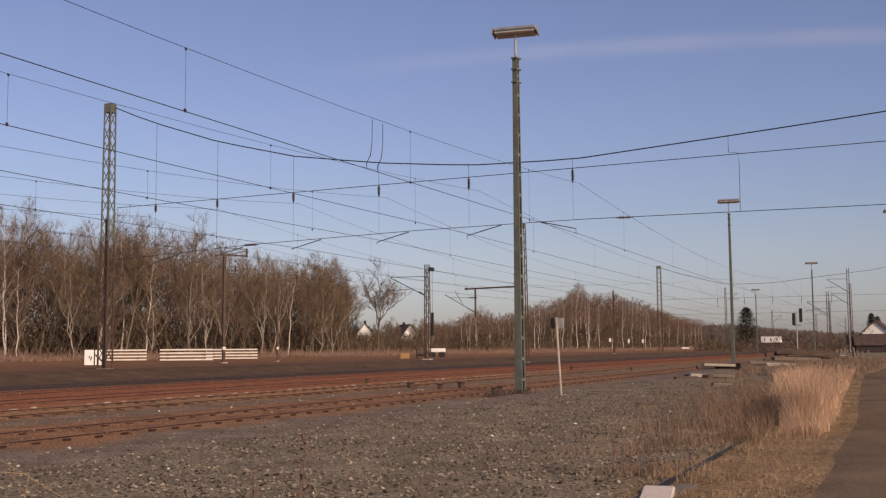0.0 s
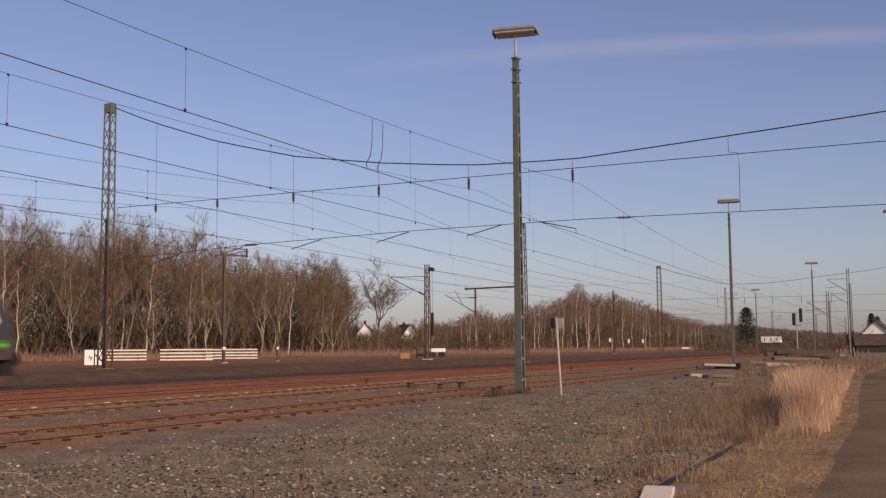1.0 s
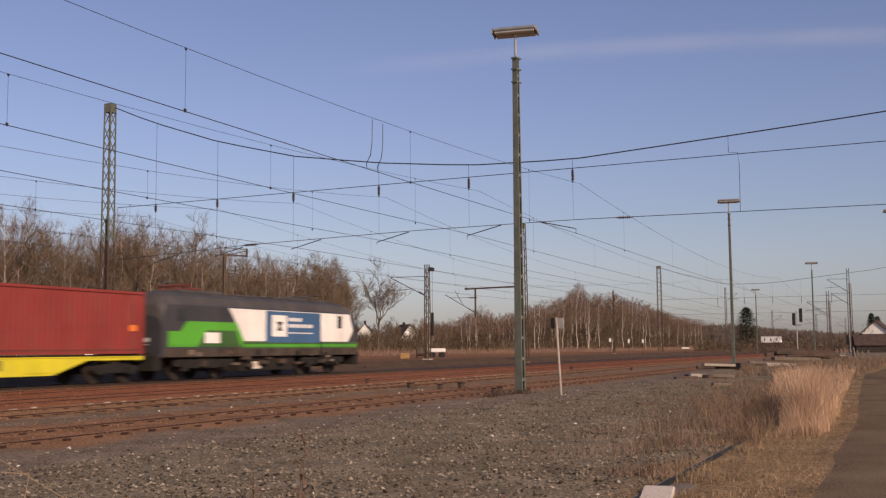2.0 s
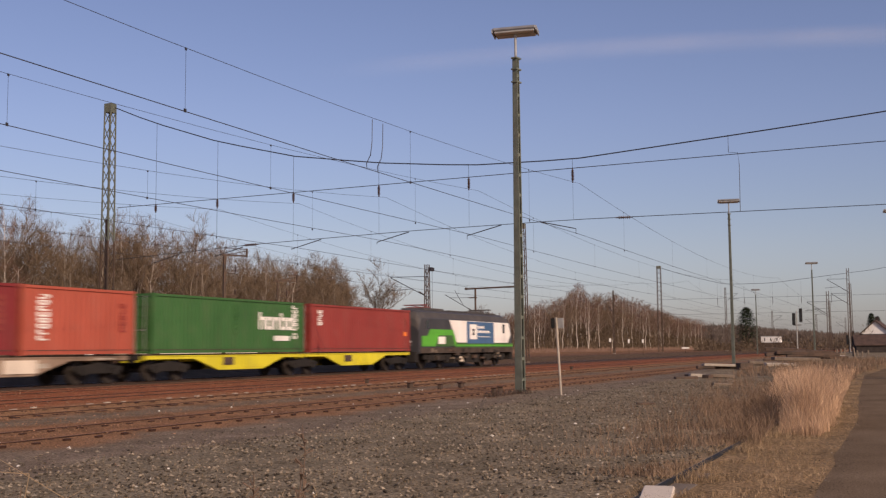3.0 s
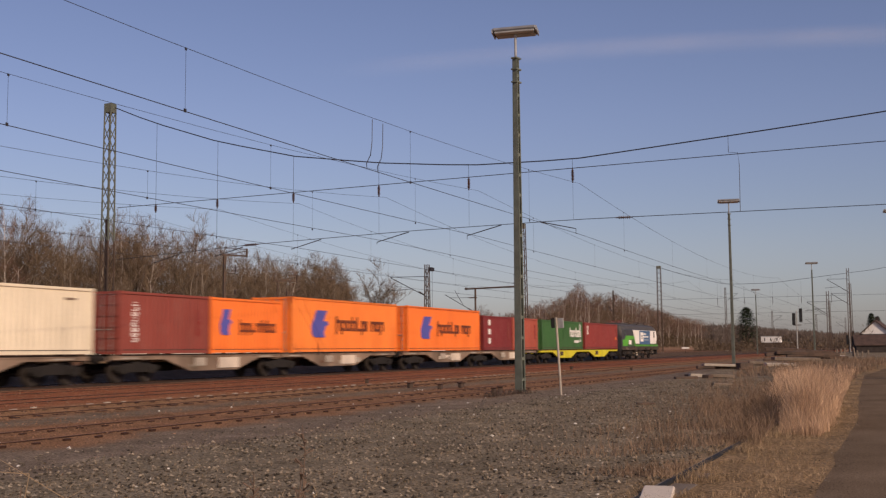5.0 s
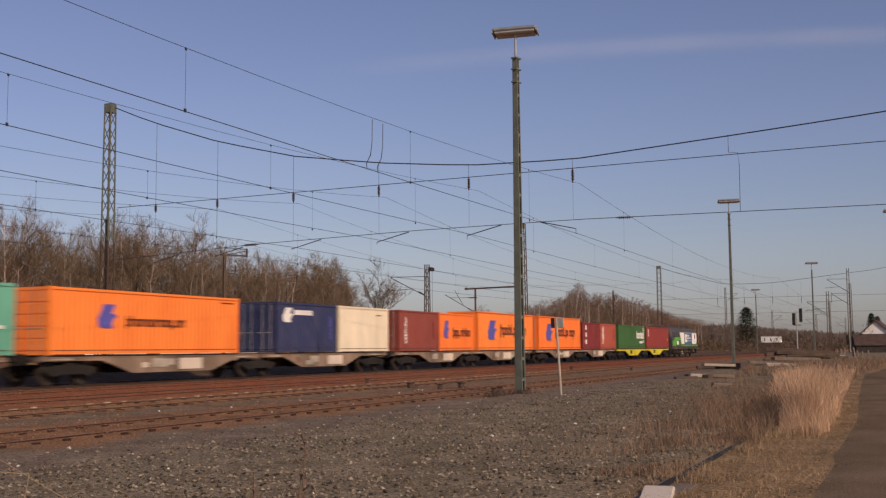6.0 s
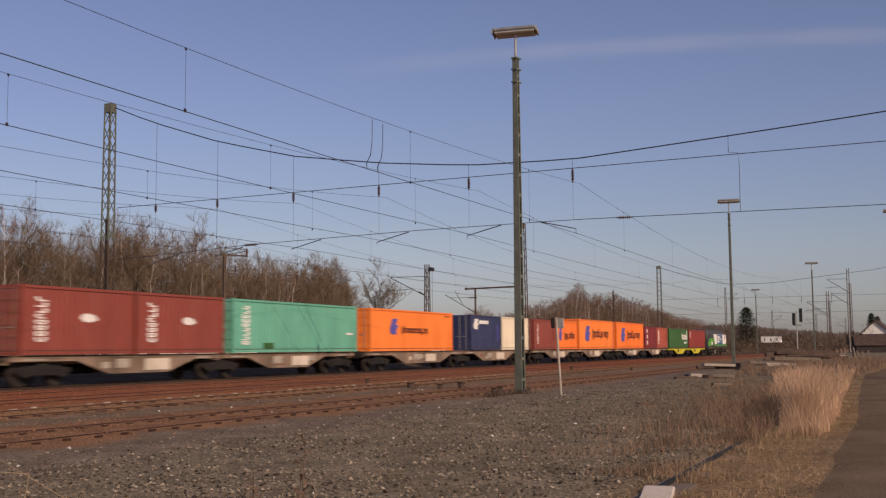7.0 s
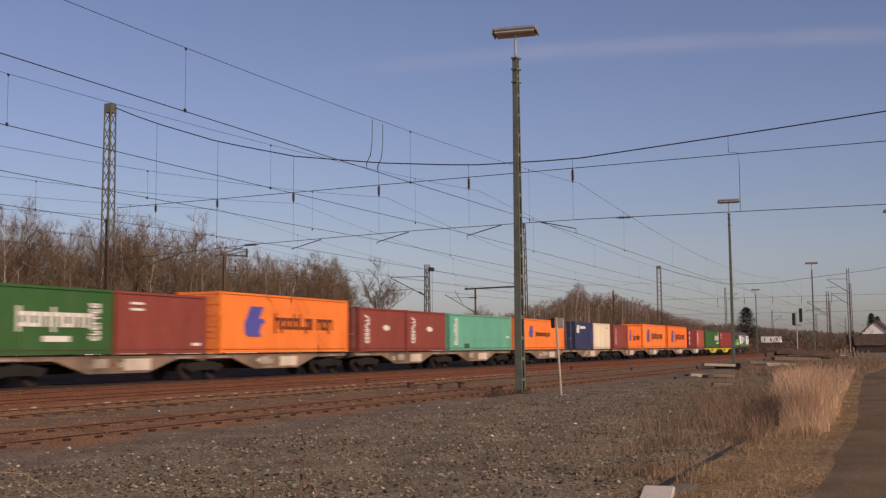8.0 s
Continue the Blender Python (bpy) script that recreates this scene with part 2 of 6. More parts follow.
# ---- mesh tools ----
class Mesh:
    """Collects corners and faces, for one mesh."""

    def __init__(self):
        self.v, self.f, self.m = [], [], []

    def quad(self, *pts, mat=0):
        k = len(self.v)
        self.v.extend(tuple(p) for p in pts)
        self.f.append(tuple(range(k, k + len(pts))))
        self.m.append(mat)
        return self

    def box(self, x0, x1, y0, y1, z0, z1, mat=0, spin=None):
        k = len(self.v)
        c = [(x, y, z) for z in (z0, z1) for y in (y0, y1) for x in (x0, x1)]
        if spin is not None:
            c = [tuple(spin @ Vector(p)) for p in c]
        self.v.extend(c)
        for q in ((0, 2, 3, 1), (4, 5, 7, 6), (0, 1, 5, 4), (2, 6, 7, 3), (0, 4, 6, 2), (1, 3, 7, 5)):
            self.f.append(tuple(k + i for i in q))
            self.m.append(mat)
        return self

    def tube(self, p0, p1, r0, r1=None, n=6, caps=True, mat=0):
        r1 = r0 if r1 is None else r1
        p0, p1 = Vector(p0), Vector(p1)
        d = (p1 - p0).normalized()
        u = d.orthogonal().normalized()
        w = d.cross(u)
        k = len(self.v)
        for p, r in ((p0, r0), (p1, r1)):
            for i in range(n):
                a = 2 * math.pi * i / n
                self.v.append(tuple(p + (u * math.cos(a) + w * math.sin(a)) * r))
        for i in range(n):
            j = (i + 1) % n
            self.f.append((k + i, k + j, k + n + j, k + n + i))
            self.m.append(mat)
        if caps:
            self.f.append(tuple(k + n - 1 - i for i in range(n)))
            self.f.append(tuple(k + n + i for i in range(n)))
            self.m += [mat, mat]
        return self

    def prism(self, outline, y0, y1, mat=0):
        """An outline in x and z (counter-clockwise seen from -y), pulled from y0 to y1."""
        k, n = len(self.v), len(outline)
        self.v.extend((x, y0, z) for x, z in outline)
        self.v.extend((x, y1, z) for x, z in outline)
        self.f.append(tuple(range(k, k + n)))
        self.f.append(tuple(k + 2 * n - 1 - i for i in range(n)))
        self.m += [mat, mat]
        for i in range(n):
            j = (i + 1) % n
            self.f.append((k + i, k + n + i, k + n + j, k + j))
            self.m.append(mat)
        return self

    def data(self, name, mats, smooth=False):
        me = bpy.data.meshes.new(name)
        me.from_pydata(self.v, [], self.f)
        for mt in mats if isinstance(mats, (list, tuple)) else [mats]:
            me.materials.append(mt)
        me.polygons.foreach_set("material_index", self.m)
        if smooth:
            me.polygons.foreach_set("use_smooth", [True] * len(self.f))
        me.update()
        return me


def part(name, mesh, mats, parent=None, label="", smooth=False, at=None):
    ob = new(name, mesh.data(name, mats, smooth) if isinstance(mesh, Mesh) else mesh)
    if parent is not None:
        ob.parent = parent
    if at is not None:
        ob.matrix_basis = at
    if label:
        ob["label"] = label
    return ob


def thing(name, at, label, category, group="", kind=""):
    ob = new(name)
    ob.empty_display_size = 0.3
    ob.matrix_basis = at if isinstance(at, Matrix) else pose(*at)
    return tagged(ob, label, category, group, kind)


def bevelled(mesh_data, width, segments=1):
    bm = bmesh.new()
    bm.from_mesh(mesh_data)
    bmesh.ops.remove_doubles(bm, verts=bm.verts, dist=0.0005)
    bmesh.ops.bevel(bm, geom=[e for e in bm.edges if len(e.link_faces) == 2 and e.calc_face_angle(0) > 0.5], offset=width, segments=segments, affect="EDGES", profile=0.6)
    bm.to_mesh(mesh_data)
    bm.free()
    return mesh_data


def smooth_step(a, b, x):
    t = min(1.0, max(0.0, (x - a) / (b - a)))
    return t * t * (3 - 2 * t)


def ground_z(x, y):
    """The height of the ground: flat at the tracks, a low bank beside the lane further on and another beyond the far track."""
    near = 0.45 * smooth_step(36, 74, x) * smooth_step(11.5, 9.8, y)
    far = 0.45 * smooth_step(33.2, 36.5, y)
    fill = 0.030 * smooth_step(11.2, 11.6, y) * smooth_step(28.6, 28.0, y)
    return -0.05 + near + far + fill


# ---- ground, lane and tracks ----
def build_ground():
    xs = [-3000, -800, -200, -60, -20, *np.arange(-10, 100, 2.0), *np.arange(100, 300, 20.0), 400, 600, 1000, 2000, 4000]
    ys = [-3000, -800, -200, -60, -20, -8, *np.arange(-4, 44, 0.75), 50, 60, 80, 100, 140, 200, 400, 800, 2000, 4000]
    m = Mesh()
    nx = len(xs)
    for y in ys:
        for x in xs:
            z = ground_z(x, y)
            if -10 < x < 100 and 2.5 < y < 10.5:
                z += 0.03 * noise.noise(Vector((x * 0.35, y * 0.35, 0)))
            m.v.append((x, y, z))
    for j in range(len(ys) - 1):
        for i in range(nx - 1):
            m.f.append((j * nx + i, j * nx + i + 1, (j + 1) * nx + i + 1, (j + 1) * nx + i))
            m.m.append(0)
    tagged(part("ground", m, M_GROUND, smooth=True), "stony brown yard ground with gravel, rust and soil", "ground", kind="structure")


LANE = [(-30, 0.4), (0, 0.95), (8, 1.10), (14.4, 1.22), (20.5, 1.3), (30, 1.75), (40, 2.15), (48, 2.4), (56, 1.75), (66, -0.4), (90, -7), (140, -28)]


def lane_edge(x):
    return float(np.interp(x, [p[0] for p in LANE], [p[1] for p in LANE]))


def build_lane():
    m = Mesh()
    xs = np.arange(-30, 140, 1.0)
    rows = []
    for x in xs:
        e = lane_edge(x) + 0.07 * noise.noise(Vector((x * 0.9, 3, 0))) + 0.05 * noise.noise(Vector((x * 3.1, 7, 0)))
        z = ground_z(x, 0)
        rows.append([(x, e - 4.0, z - 0.02), (x, e - 3.6, z + 0.012), (x, e - 1.9, z + 0.03), (x, e - 0.45, z + 0.012), (x, e, z - 0.012)])
    for a, b in zip(rows, rows[1:]):
        for i in range(4):
            m.quad(a[i + 1], a[i], b[i], b[i + 1])
    tagged(part("road", m, M_ASPHALT), "worn grey-brown asphalt lane beside the yard", "road", kind="structure")


TRACKS = [12.7, 17.65, 21.75, 26.3, 30.8]
RAIL_OUT = [(-0.062, -0.16), (0.062, -0.16), (0.062, -0.148), (0.010, -0.135), (0.010, -0.04), (0.036, -0.03), (0.036, -0.004), (0.030, 0.0),
            (-0.030, 0.0), (-0.036, -0.004), (-0.036, -0.03), (-0.010, -0.04), (-0.010, -0.135), (-0.062, -0.148)]


def rail_mesh(x0, x1, polished):
    m = Mesh()
    n = len(RAIL_OUT)
    k = 0
    for x in (x0, x1):
        m.v.extend((x, y, z) for y, z in RAIL_OUT)
    for i in range(n):
        j = (i + 1) % n
        m.f.append((k + i, k + j, k + n + j, k + n + i))
        m.m.append((2 if polished else 0) if i == 7 else 1 if 5 <= i <= 9 else 0)
    return m.data("rail", [M_RAILSIDE, M_RAIL, M_RAILTOP])


def sleeper_mesh():
    m = Mesh()
    m.box(-0.13, 0.13, -1.3, 1.3, -0.2, -0.028)
    for s in (-0.7535, 0.7535):
        m.box(-0.08, 0.08, s - 0.17, s + 0.17, -0.03, -0.016, 2)
        # raised dark blocks draw the fastenings together with the shadows beside them
        for o in (-0.125, 0.125):
            m.box(-0.06, 0.06, s + o - 0.03, s + o + 0.03, -0.03, 0.0, 1)
        m.box(-0.06, 0.06, s - 0.46, s - 0.40, -0.03, 0.022, 1)
    return m


def build_tracks():
    rusty, shiny = rail_mesh(-80, 900, False), rail_mesh(-80, 900, True)
    sl = sleeper_mesh().data("sleeper", [M_SLEEPER, M_RAIL, M_RAILSIDE])
    for i, y in enumerate(TRACKS):
        tr = thing("track", (0, y, 0), "rusty railway track on brown ballast" if i < 4 else "main running track with polished rail heads", "track", "parallel yard tracks", "structure")
        for s in (-0.7535, 0.7535):
            part("rail", shiny if i == 4 else rusty, None, tr, at=pose(0, s, 0))
        if i < 2:
            for k in range(115):
                part("sleeper", sl, None, tr, at=pose(5.0 + 0.62 * k + random.uniform(-0.03, 0.03), random.uniform(-0.03, 0.03), random.uniform(-0.03, -0.014), 0, 0, random.uniform(-1, 1)))
            far = range(115, 420)
        else:
            far = range(0, 420)
        m = Mesh()
        for k in far:
            x = 5.0 + 0.62 * k
            m.box(x - 0.13, x + 0.13, -1.3, 1.3, -0.2, -0.055)
            for s in (-0.7535, 0.7535):
                m.box(x - 0.06, x + 0.06, s - 0.15, s + 0.15, -0.06, -0.012, 1)
        tagged(part("sleeper_row", m, [M_SLEEPER, M_RAIL], tr), kind="stuff")
        if i == 1:
            m = Mesh()
            for k in range(90):
                x, w = 5.0 + 0.62 * k, random.uniform(0.04, 0.09)
                m.box(x - w, x + w, 1.22, 1.32, -0.06, random.uniform(-0.024, 0.012))
                # dark block drawn as the shadow at the sleeper's near end
                m.box(x - w, x + w, -1.36, -1.24, -0.06, random.uniform(-0.02, 0.006), 1)
            tagged(part("sleeper_ends_and_shadows", m, [M_CONCRETE, M_RAIL], tr, "pale sleeper ends standing out of the ballast, dark blocks as their shadows"), kind="stuff")
    # ballast shoulder of the running track
    m = Mesh()
    prof = [(28.6, -0.09), (29.3, -0.02), (32.2, -0.02), (33.3, -0.06)]
    for a, b in zip(prof, prof[1:]):
        m.quad((-80, a[0], a[1]), (900, a[0], a[1]), (900, b[0], b[1]), (-80, b[0], b[1]))
    tagged(part("ballast_bed", m, M_DARKBALLAST), "dark stone ballast bed under the running track", "ballast", kind="structure")


M_DARKBALLAST = material("dark_oily_ballast", (0.05, 0.034, 0.024), (0.092, 0.062, 0.045), 1.5, 0.95, 0, 0.02, 18, 0.4, spec=0.1)


def scatter_stones(name, label, mat, n, xr, yr, smin, smax, seed, keep=None, lift=0.3):
    rnd = random.Random(seed)
    m = Mesh()
    for _ in range(n):
        x, y = xr[0] + (xr[1] - xr[0]) * rnd.random() ** 1.3, rnd.uniform(*yr)
        if keep and not keep(x, y, rnd):
            continue
        s = smin + (smax - smin) * rnd.random() ** 2
        z = ground_z(x, y) + (0.03 * noise.noise(Vector((x * 0.35, y * 0.35, 0))) if 2.5 < y < 10.5 else 0) + s * lift
        a = rnd.uniform(0, 6.3)
        k = len(m.v)
        for i in range(4):
            r = s * rnd.uniform(0.6, 1.1)
            m.v.append((x + r * math.cos(a + i * 1.57), y + r * math.sin(a + i * 1.57), z + s * rnd.uniform(-0.3, 0.2)))
        m.v.append((x + s * rnd.uniform(-0.4, 0.4), y + s * rnd.uniform(-0.4, 0.4), z + s * rnd.uniform(0.35, 0.75)))
        m.v.append((x, y, z - s * 0.6))
        for i in range(4):
            j = (i + 1) % 4
            m.f += [(k + i, k + j, k + 4), (k + j, k + i, k + 5)]
            m.m += [0, 0]
    tagged(part(name, m, mat), label, "gravel", kind="stuff")


# ---- masts, lamps, wires ----
def lattice(m, w0, w1, h, step, leg=0.045, brace=0.02, mat=0):
    """Four angle legs and crossed braces on four sides, from a base w0 wide to a top w1 wide."""
    def c(i, z):
        w = (w0 + (w1 - w0) * z / h) / 2
        return Vector(((-w, w, w, -w)[i], (-w, -w, w, w)[i], z))
    for i in range(4):
        m.tube(c(i, 0), c(i, h * 0.48), leg, leg * 0.9, 4, mat=mat).tube(c(i, h * 0.48), c(i, h), leg * 0.9, leg * 0.8, 4, mat=mat)
        z = 0.4
        k = 0
        while z + step < h:
            j = (i + 1) % 4
            if k % 2:
                m.tube(c(i, z), c(j, z + step), brace, n=4, caps=False, mat=mat)
            else:
                m.tube(c(j, z), c(i, z + step), brace, n=4, caps=False, mat=mat)
            z += step
            k += 1


def headspan_mast(x, y, h, base_w=0.75, top_w=0.6, label="tall green lattice mast carrying the overhead cross wires", step=0.75):
    z = ground_z(x, y)
    t = thing("lattice_mast", (x, y, z), label, "mast", "overhead line masts")
    m = Mesh()
    lattice(m, base_w, top_w, h, step, 0.05 if x < 60 else 0.06, 0.024)
    m.m = [1 if x > 80 or (x < 60 and max(m.v[i][2] for i in f) < 6.8) else 0 for f in m.f]
    part("lattice_frame", m, [M_MAST, M_DARKMAST], t)
    if h > 13 and x < 60:
        part("cable_pipe", Mesh().tube((-0.05, 0.03, 0), (-0.04, 0.02, 7.6), 0.11, 0.09, 8), M_DARKMAST, t, "dark brown pipe running up the mast")
    part("footing", Mesh().box(-base_w * 0.6, base_w * 0.6, -base_w * 0.6, base_w * 0.6, -0.3, 0.05), M_SOILCONC, t)
    part("mast_cap", Mesh().box(-top_w * 0.55, top_w * 0.55, -top_w * 0.55, top_w * 0.55, h - 0.45, h + 0.02), M_MAST, t)
    return t


def lamp_head(parent, z):
    """A flat fluorescent luminaire, 1.45 m long across the tracks, on a thin stem."""
    turn = Matrix.Translation((0, 0, z)) @ pose(0, 0, 0, 0, 9, 20)
    hood = bevelled(Mesh().box(-0.27, 0.27, -0.67, 0.67, 0.0, 0.11).data("lamp_head", [M_LAMPBODY]), 0.03)
    head = part("lamp_head", hood, None, parent, at=turn)
    for s in (-0.13, 0.13):
        part("diffuser", bevelled(Mesh().box(s - 0.105, s + 0.105, -0.63, 0.63, -0.06, -0.004).data("diffuser", [M_DIFFUSER]), 0.025), None, head, "clear tubular cover")
    for s in (-0.685, 0.685):
        part("end_cap", Mesh().box(-0.24, 0.24, s - 0.02, s + 0.02, -0.045, 0.09), M_GALV, head)


def light_mast(x, y, h, label, slim=1.0):
    """A battened steel mast: two plates joined by rungs, with a slender stem and a flat lamp on top."""
    t = thing("light_mast", (x, y, ground_z(x, y), 0, 0, -12), label, "light mast", "yard light masts")
    w0, w1 = 0.105 * slim, 0.07 * slim

    def w(z):
        return w0 + (w1 - w0) * z / h
    for sx in (-1, 1):
        m = Mesh()
        k = 0
        for z in (0, h):
            a = w(z)
            for dx, dy in ((a, -a * 1.05), (a, a * 1.05), (a - 0.018, a * 1.05), (a - 0.018, -a * 1.05)):
                m.v.append((sx * dx, dy, z))
        for i in range(4):
            j = (i + 1) % 4
            m.f.append((k + i, k + j, k + 4 + j, k + 4 + i))
            m.m.append(0)
        part("mast_plate", m, M_MAST, t)
        for sy in (-1, 1):
            part("corner_angle", Mesh().tube((sx * (w(0) - 0.02), sy * w(0), 0), (sx * (w(h) - 0.02), sy * w(h), h), 0.028, 0.02, 4), M_MAST, t)
    # added black plate, gives the openings between the battens their shaded look
    part("inner_shade_plate", Mesh().box(-w1 + 0.02, w1 - 0.02, -0.006, 0.006, 0.02, h - 0.02), M_BLACK, t)
    z = 0.35
    while z < h - 0.2:
        for sy in (-1, 1):
            a = w(z)
            part("batten", Mesh().box(-a + 0.01, a - 0.01, sy * a - 0.008, sy * a + 0.008, z, z + 0.09), M_MAST, t)
        z += 0.62
    part("footing", Mesh().box(-0.27, 0.27, -0.27, 0.27, -0.3, 0.04), M_SOILCONC, t)
    part("stem", Mesh().tube((0, 0, h - 0.3), (0, 0, h + 0.82), 0.038, n=10), M_GALV, t)
    for zz in (h - 0.35, h - 0.75, h):
        part("bracket", Mesh().box(-w1 - 0.05, w1 + 0.1, -w1 - 0.03, w1 + 0.03, zz - 0.025, zz + 0.02), M_MAST, t)
    lamp_head(t, h + 0.8)
    return t


def wire_mesh(pts, r):
    """One unbroken wire of square section through the points."""
    m = Mesh()
    pts = [Vector(p) for p in pts]
    for i, p in enumerate(pts):
        d = (pts[min(i + 1, len(pts) - 1)] - pts[max(i - 1, 0)]).normalized()
        u = d.cross(Vector((0.123, 0.456, 0.88))).normalized()
        w = d.cross(u)
        for a in range(4):
            m.v.append(tuple(p + (u * math.cos(a * math.pi / 2) + w * math.sin(a * math.pi / 2)) * r))
        if i:
            for a in range(4):
                c = (a + 1) % 4
                m.f.append((4 * i - 4 + a, 4 * i - 4 + c, 4 * i + c, 4 * i + a))
                m.m.append(0)
    return m


def insulator(parent, x, y, z0, z1):
    m = Mesh()
    m.tube((x, y, z0), (x, y, z1), 0.03, n=6)
    n = 7
    for i in range(n):
        z = z0 + (z1 - z0) * (0.2 + 0.6 * i / (n - 1))
        m.tube((x, y, z), (x, y, z + 0.035), 0.075, 0.04, 8)
    part("insulator", m, M_INSUL, parent, "ribbed brown insulator")


def rod_insulator(parent, a, b):
    a, b = Vector(a), Vector(b)
    m = Mesh()
    m.tube(a, b, 0.025, n=6)
    for i in range(6):
        p = a.lerp(b, 0.2 + 0.12 * i)
        q = a.lerp(b, 0.24 + 0.12 * i)
        m.tube(p, q, 0.07, 0.045, 8)
    part("insulator", m, M_INSUL, parent, "ribbed brown insulator")


HS1, HS2 = 43.0, 184.0
SUPPORTS = [-20.0, 43.0, 112.0, 184.0, 260.0, 340.0]


def catenary(y, zc, zm, zs, thick=1.0, x_end=340.0):
    t = thing("overhead_line", (0, y, 0), "dark overhead contact line with droppers above a track", "overhead line", "overhead lines")
    sway = 0.0
    xs = [x for x in SUPPORTS if x <= x_end]
    con = [(x, sway * (1 if i % 2 else -1), zc) for i, x in enumerate(xs)]
    mes = []
    for a, b, ya, yb in zip(xs, xs[1:], [p[1] for p in con], [p[1] for p in con][1:]):
        for k in range(16):
            u = k / 16
            mes.append((a + (b - a) * u, ya + (yb - ya) * u, zm + (zs - zm) * (2 * u - 1) ** 2))
    mes.append((xs[-1], con[-1][1], zs))
    sag = []
    for a, c in zip(con, con[1:]):
        for k in range(6):
            u = k / 6
            sag.append((a[0] + (c[0] - a[0]) * u, a[1] + (c[1] - a[1]) * u, zc + 0.03 - 0.12 * (1 - (2 * u - 1) ** 2)))
    sag.append(con[-1])
    part("contact_wire", wire_mesh(sag, 0.012 * thick), M_WIRE, t)
    part("messenger_wire", wire_mesh(mes, 0.0075 * thick), M_WIRE, t)
    for a, b, ya, yb in zip(xs, xs[1:], [p[1] for p in con], [p[1] for p in con][1:]):
        if a > 200:
            continue
        for u in (0.105, 0.264, 0.422, 0.581, 0.74, 0.898):
            yy = ya + (yb - ya) * u
            z = zm + (zs - zm) * (2 * u - 1) ** 2
            x = a + (b - a) * u
            part("dropper", Mesh().tube((x, yy, zc - 0.08), (x, yy, z), 0.0035, n=4, caps=False).box(x - 0.03, x + 0.03, yy - 0.012, yy + 0.012, zc - 0.1, zc - 0.03).box(x - 0.025, x + 0.025, yy - 0.01, yy + 0.01, z - 0.04, z + 0.01), M_WIRE, t)
    return t


def hang(pts_y, pts_z, n=30):
    """A smooth run through (y, z) points."""
    ys = np.linspace(pts_y[0], pts_y[-1], n)
    o = np.argsort(pts_y)
    return [(float(a), float(np.interp(a, np.array(pts_y)[o], np.array(pts_z)[o]))) for a in ys]


def headspan(x, top, up, low, tracks, sup, thick=1.0, arms=True):
    t = thing("headspan", (x, 0, 0), "cross-span wires with brown insulators between tall masts", "cross span", "cross spans")
    for name, pts, r in (("cross_catenary_wire", top, 0.026), ("upper_cross_wire", up, 0.016), ("lower_cross_wire", low, 0.014)):
        run = hang([p[0] for p in pts], [p[1] for p in pts], 26)
        part(name, wire_mesh([(0, a, b) for a, b in run], r * thick), M_WIRE, t)
    for y in tracks:
        zt = float(np.interp(y, [p[0] for p in top], [p[1] for p in top]))
        zl = float(np.interp(y, [p[0] for p in low], [p[1] for p in low]))
        zu = float(np.interp(y, [p[0] for p in up], [p[1] for p in up]))
        part("dropper", Mesh().tube((0, y, zu), (0, y, zt), 0.008 * thick, n=4), M_WIRE, t)
        insulator(t, 0, y, sup + 0.05, min(zu, zt))
        part("dropper", Mesh().tube((0, y, zl), (0, y, sup), 0.005 * thick, n=4), M_WIRE, t)
        if arms:
            s = 1 if y > 15 else -1
            part("steady_arm", Mesh().tube((0, y - s * 1.5, zl), (0, y + s * 0.1, zl - 0.38), 0.022, 0.018, 6).tube((0, y + s * 0.1, zl - 0.38), (0, y + s * 0.1, 6.0), 0.012, n=4), M_WIRE, t)
    return t


def cantilever_mast(x, y, h, w, side, label, arm_z=6.6, reach=2.6, frame_mat=None, weights=False):
    t = thing("catenary_mast", (x, y, ground_z(x, y)), label, "mast", "overhead line masts")
    m = Mesh()
    lattice(m, w, w * 0.7, h, 0.55, 0.05, 0.02)
    part("lattice_frame", m, frame_mat or M_MAST, t)
    part("footing", Mesh().box(-w * 0.8, w * 0.8, -w * 0.8, w * 0.8, -0.3, 0.1), M_CONCRETE, t)
    part("cantilever", Mesh().tube((0, 0, arm_z - 1.7), (0, side * reach, arm_z), 0.035, n=6).tube((0, 0, arm_z), (0, side * reach, arm_z + 0.05), 0.025, n=6).tube((0, side * reach * 0.4, arm_z - 1.0), (0, side * reach * 1.1, arm_z - 1.1), 0.022, n=6), M_WIRE, t)
    rod_insulator(t, (0, side * 0.25, arm_z - 1.55), (0, side * 0.8, arm_z - 1.2))
    if weights:
        part("tension_weight", Mesh().tube((0.35, -side * 0.3, 2.0), (0.35, -side * 0.3, 3.9), 0.12, n=10), M_BLACK, t)
        part("weight_cable", Mesh().tube((0.35, -side * 0.3, 3.9), (0.35, -side * 0.3, h - 0.5), 0.015, n=4).box(-0.1, 0.55, -side * 0.3 - 0.12, -side * 0.3 + 0.12, h - 0.55, h - 0.25), M_WIRE, t)
    return t


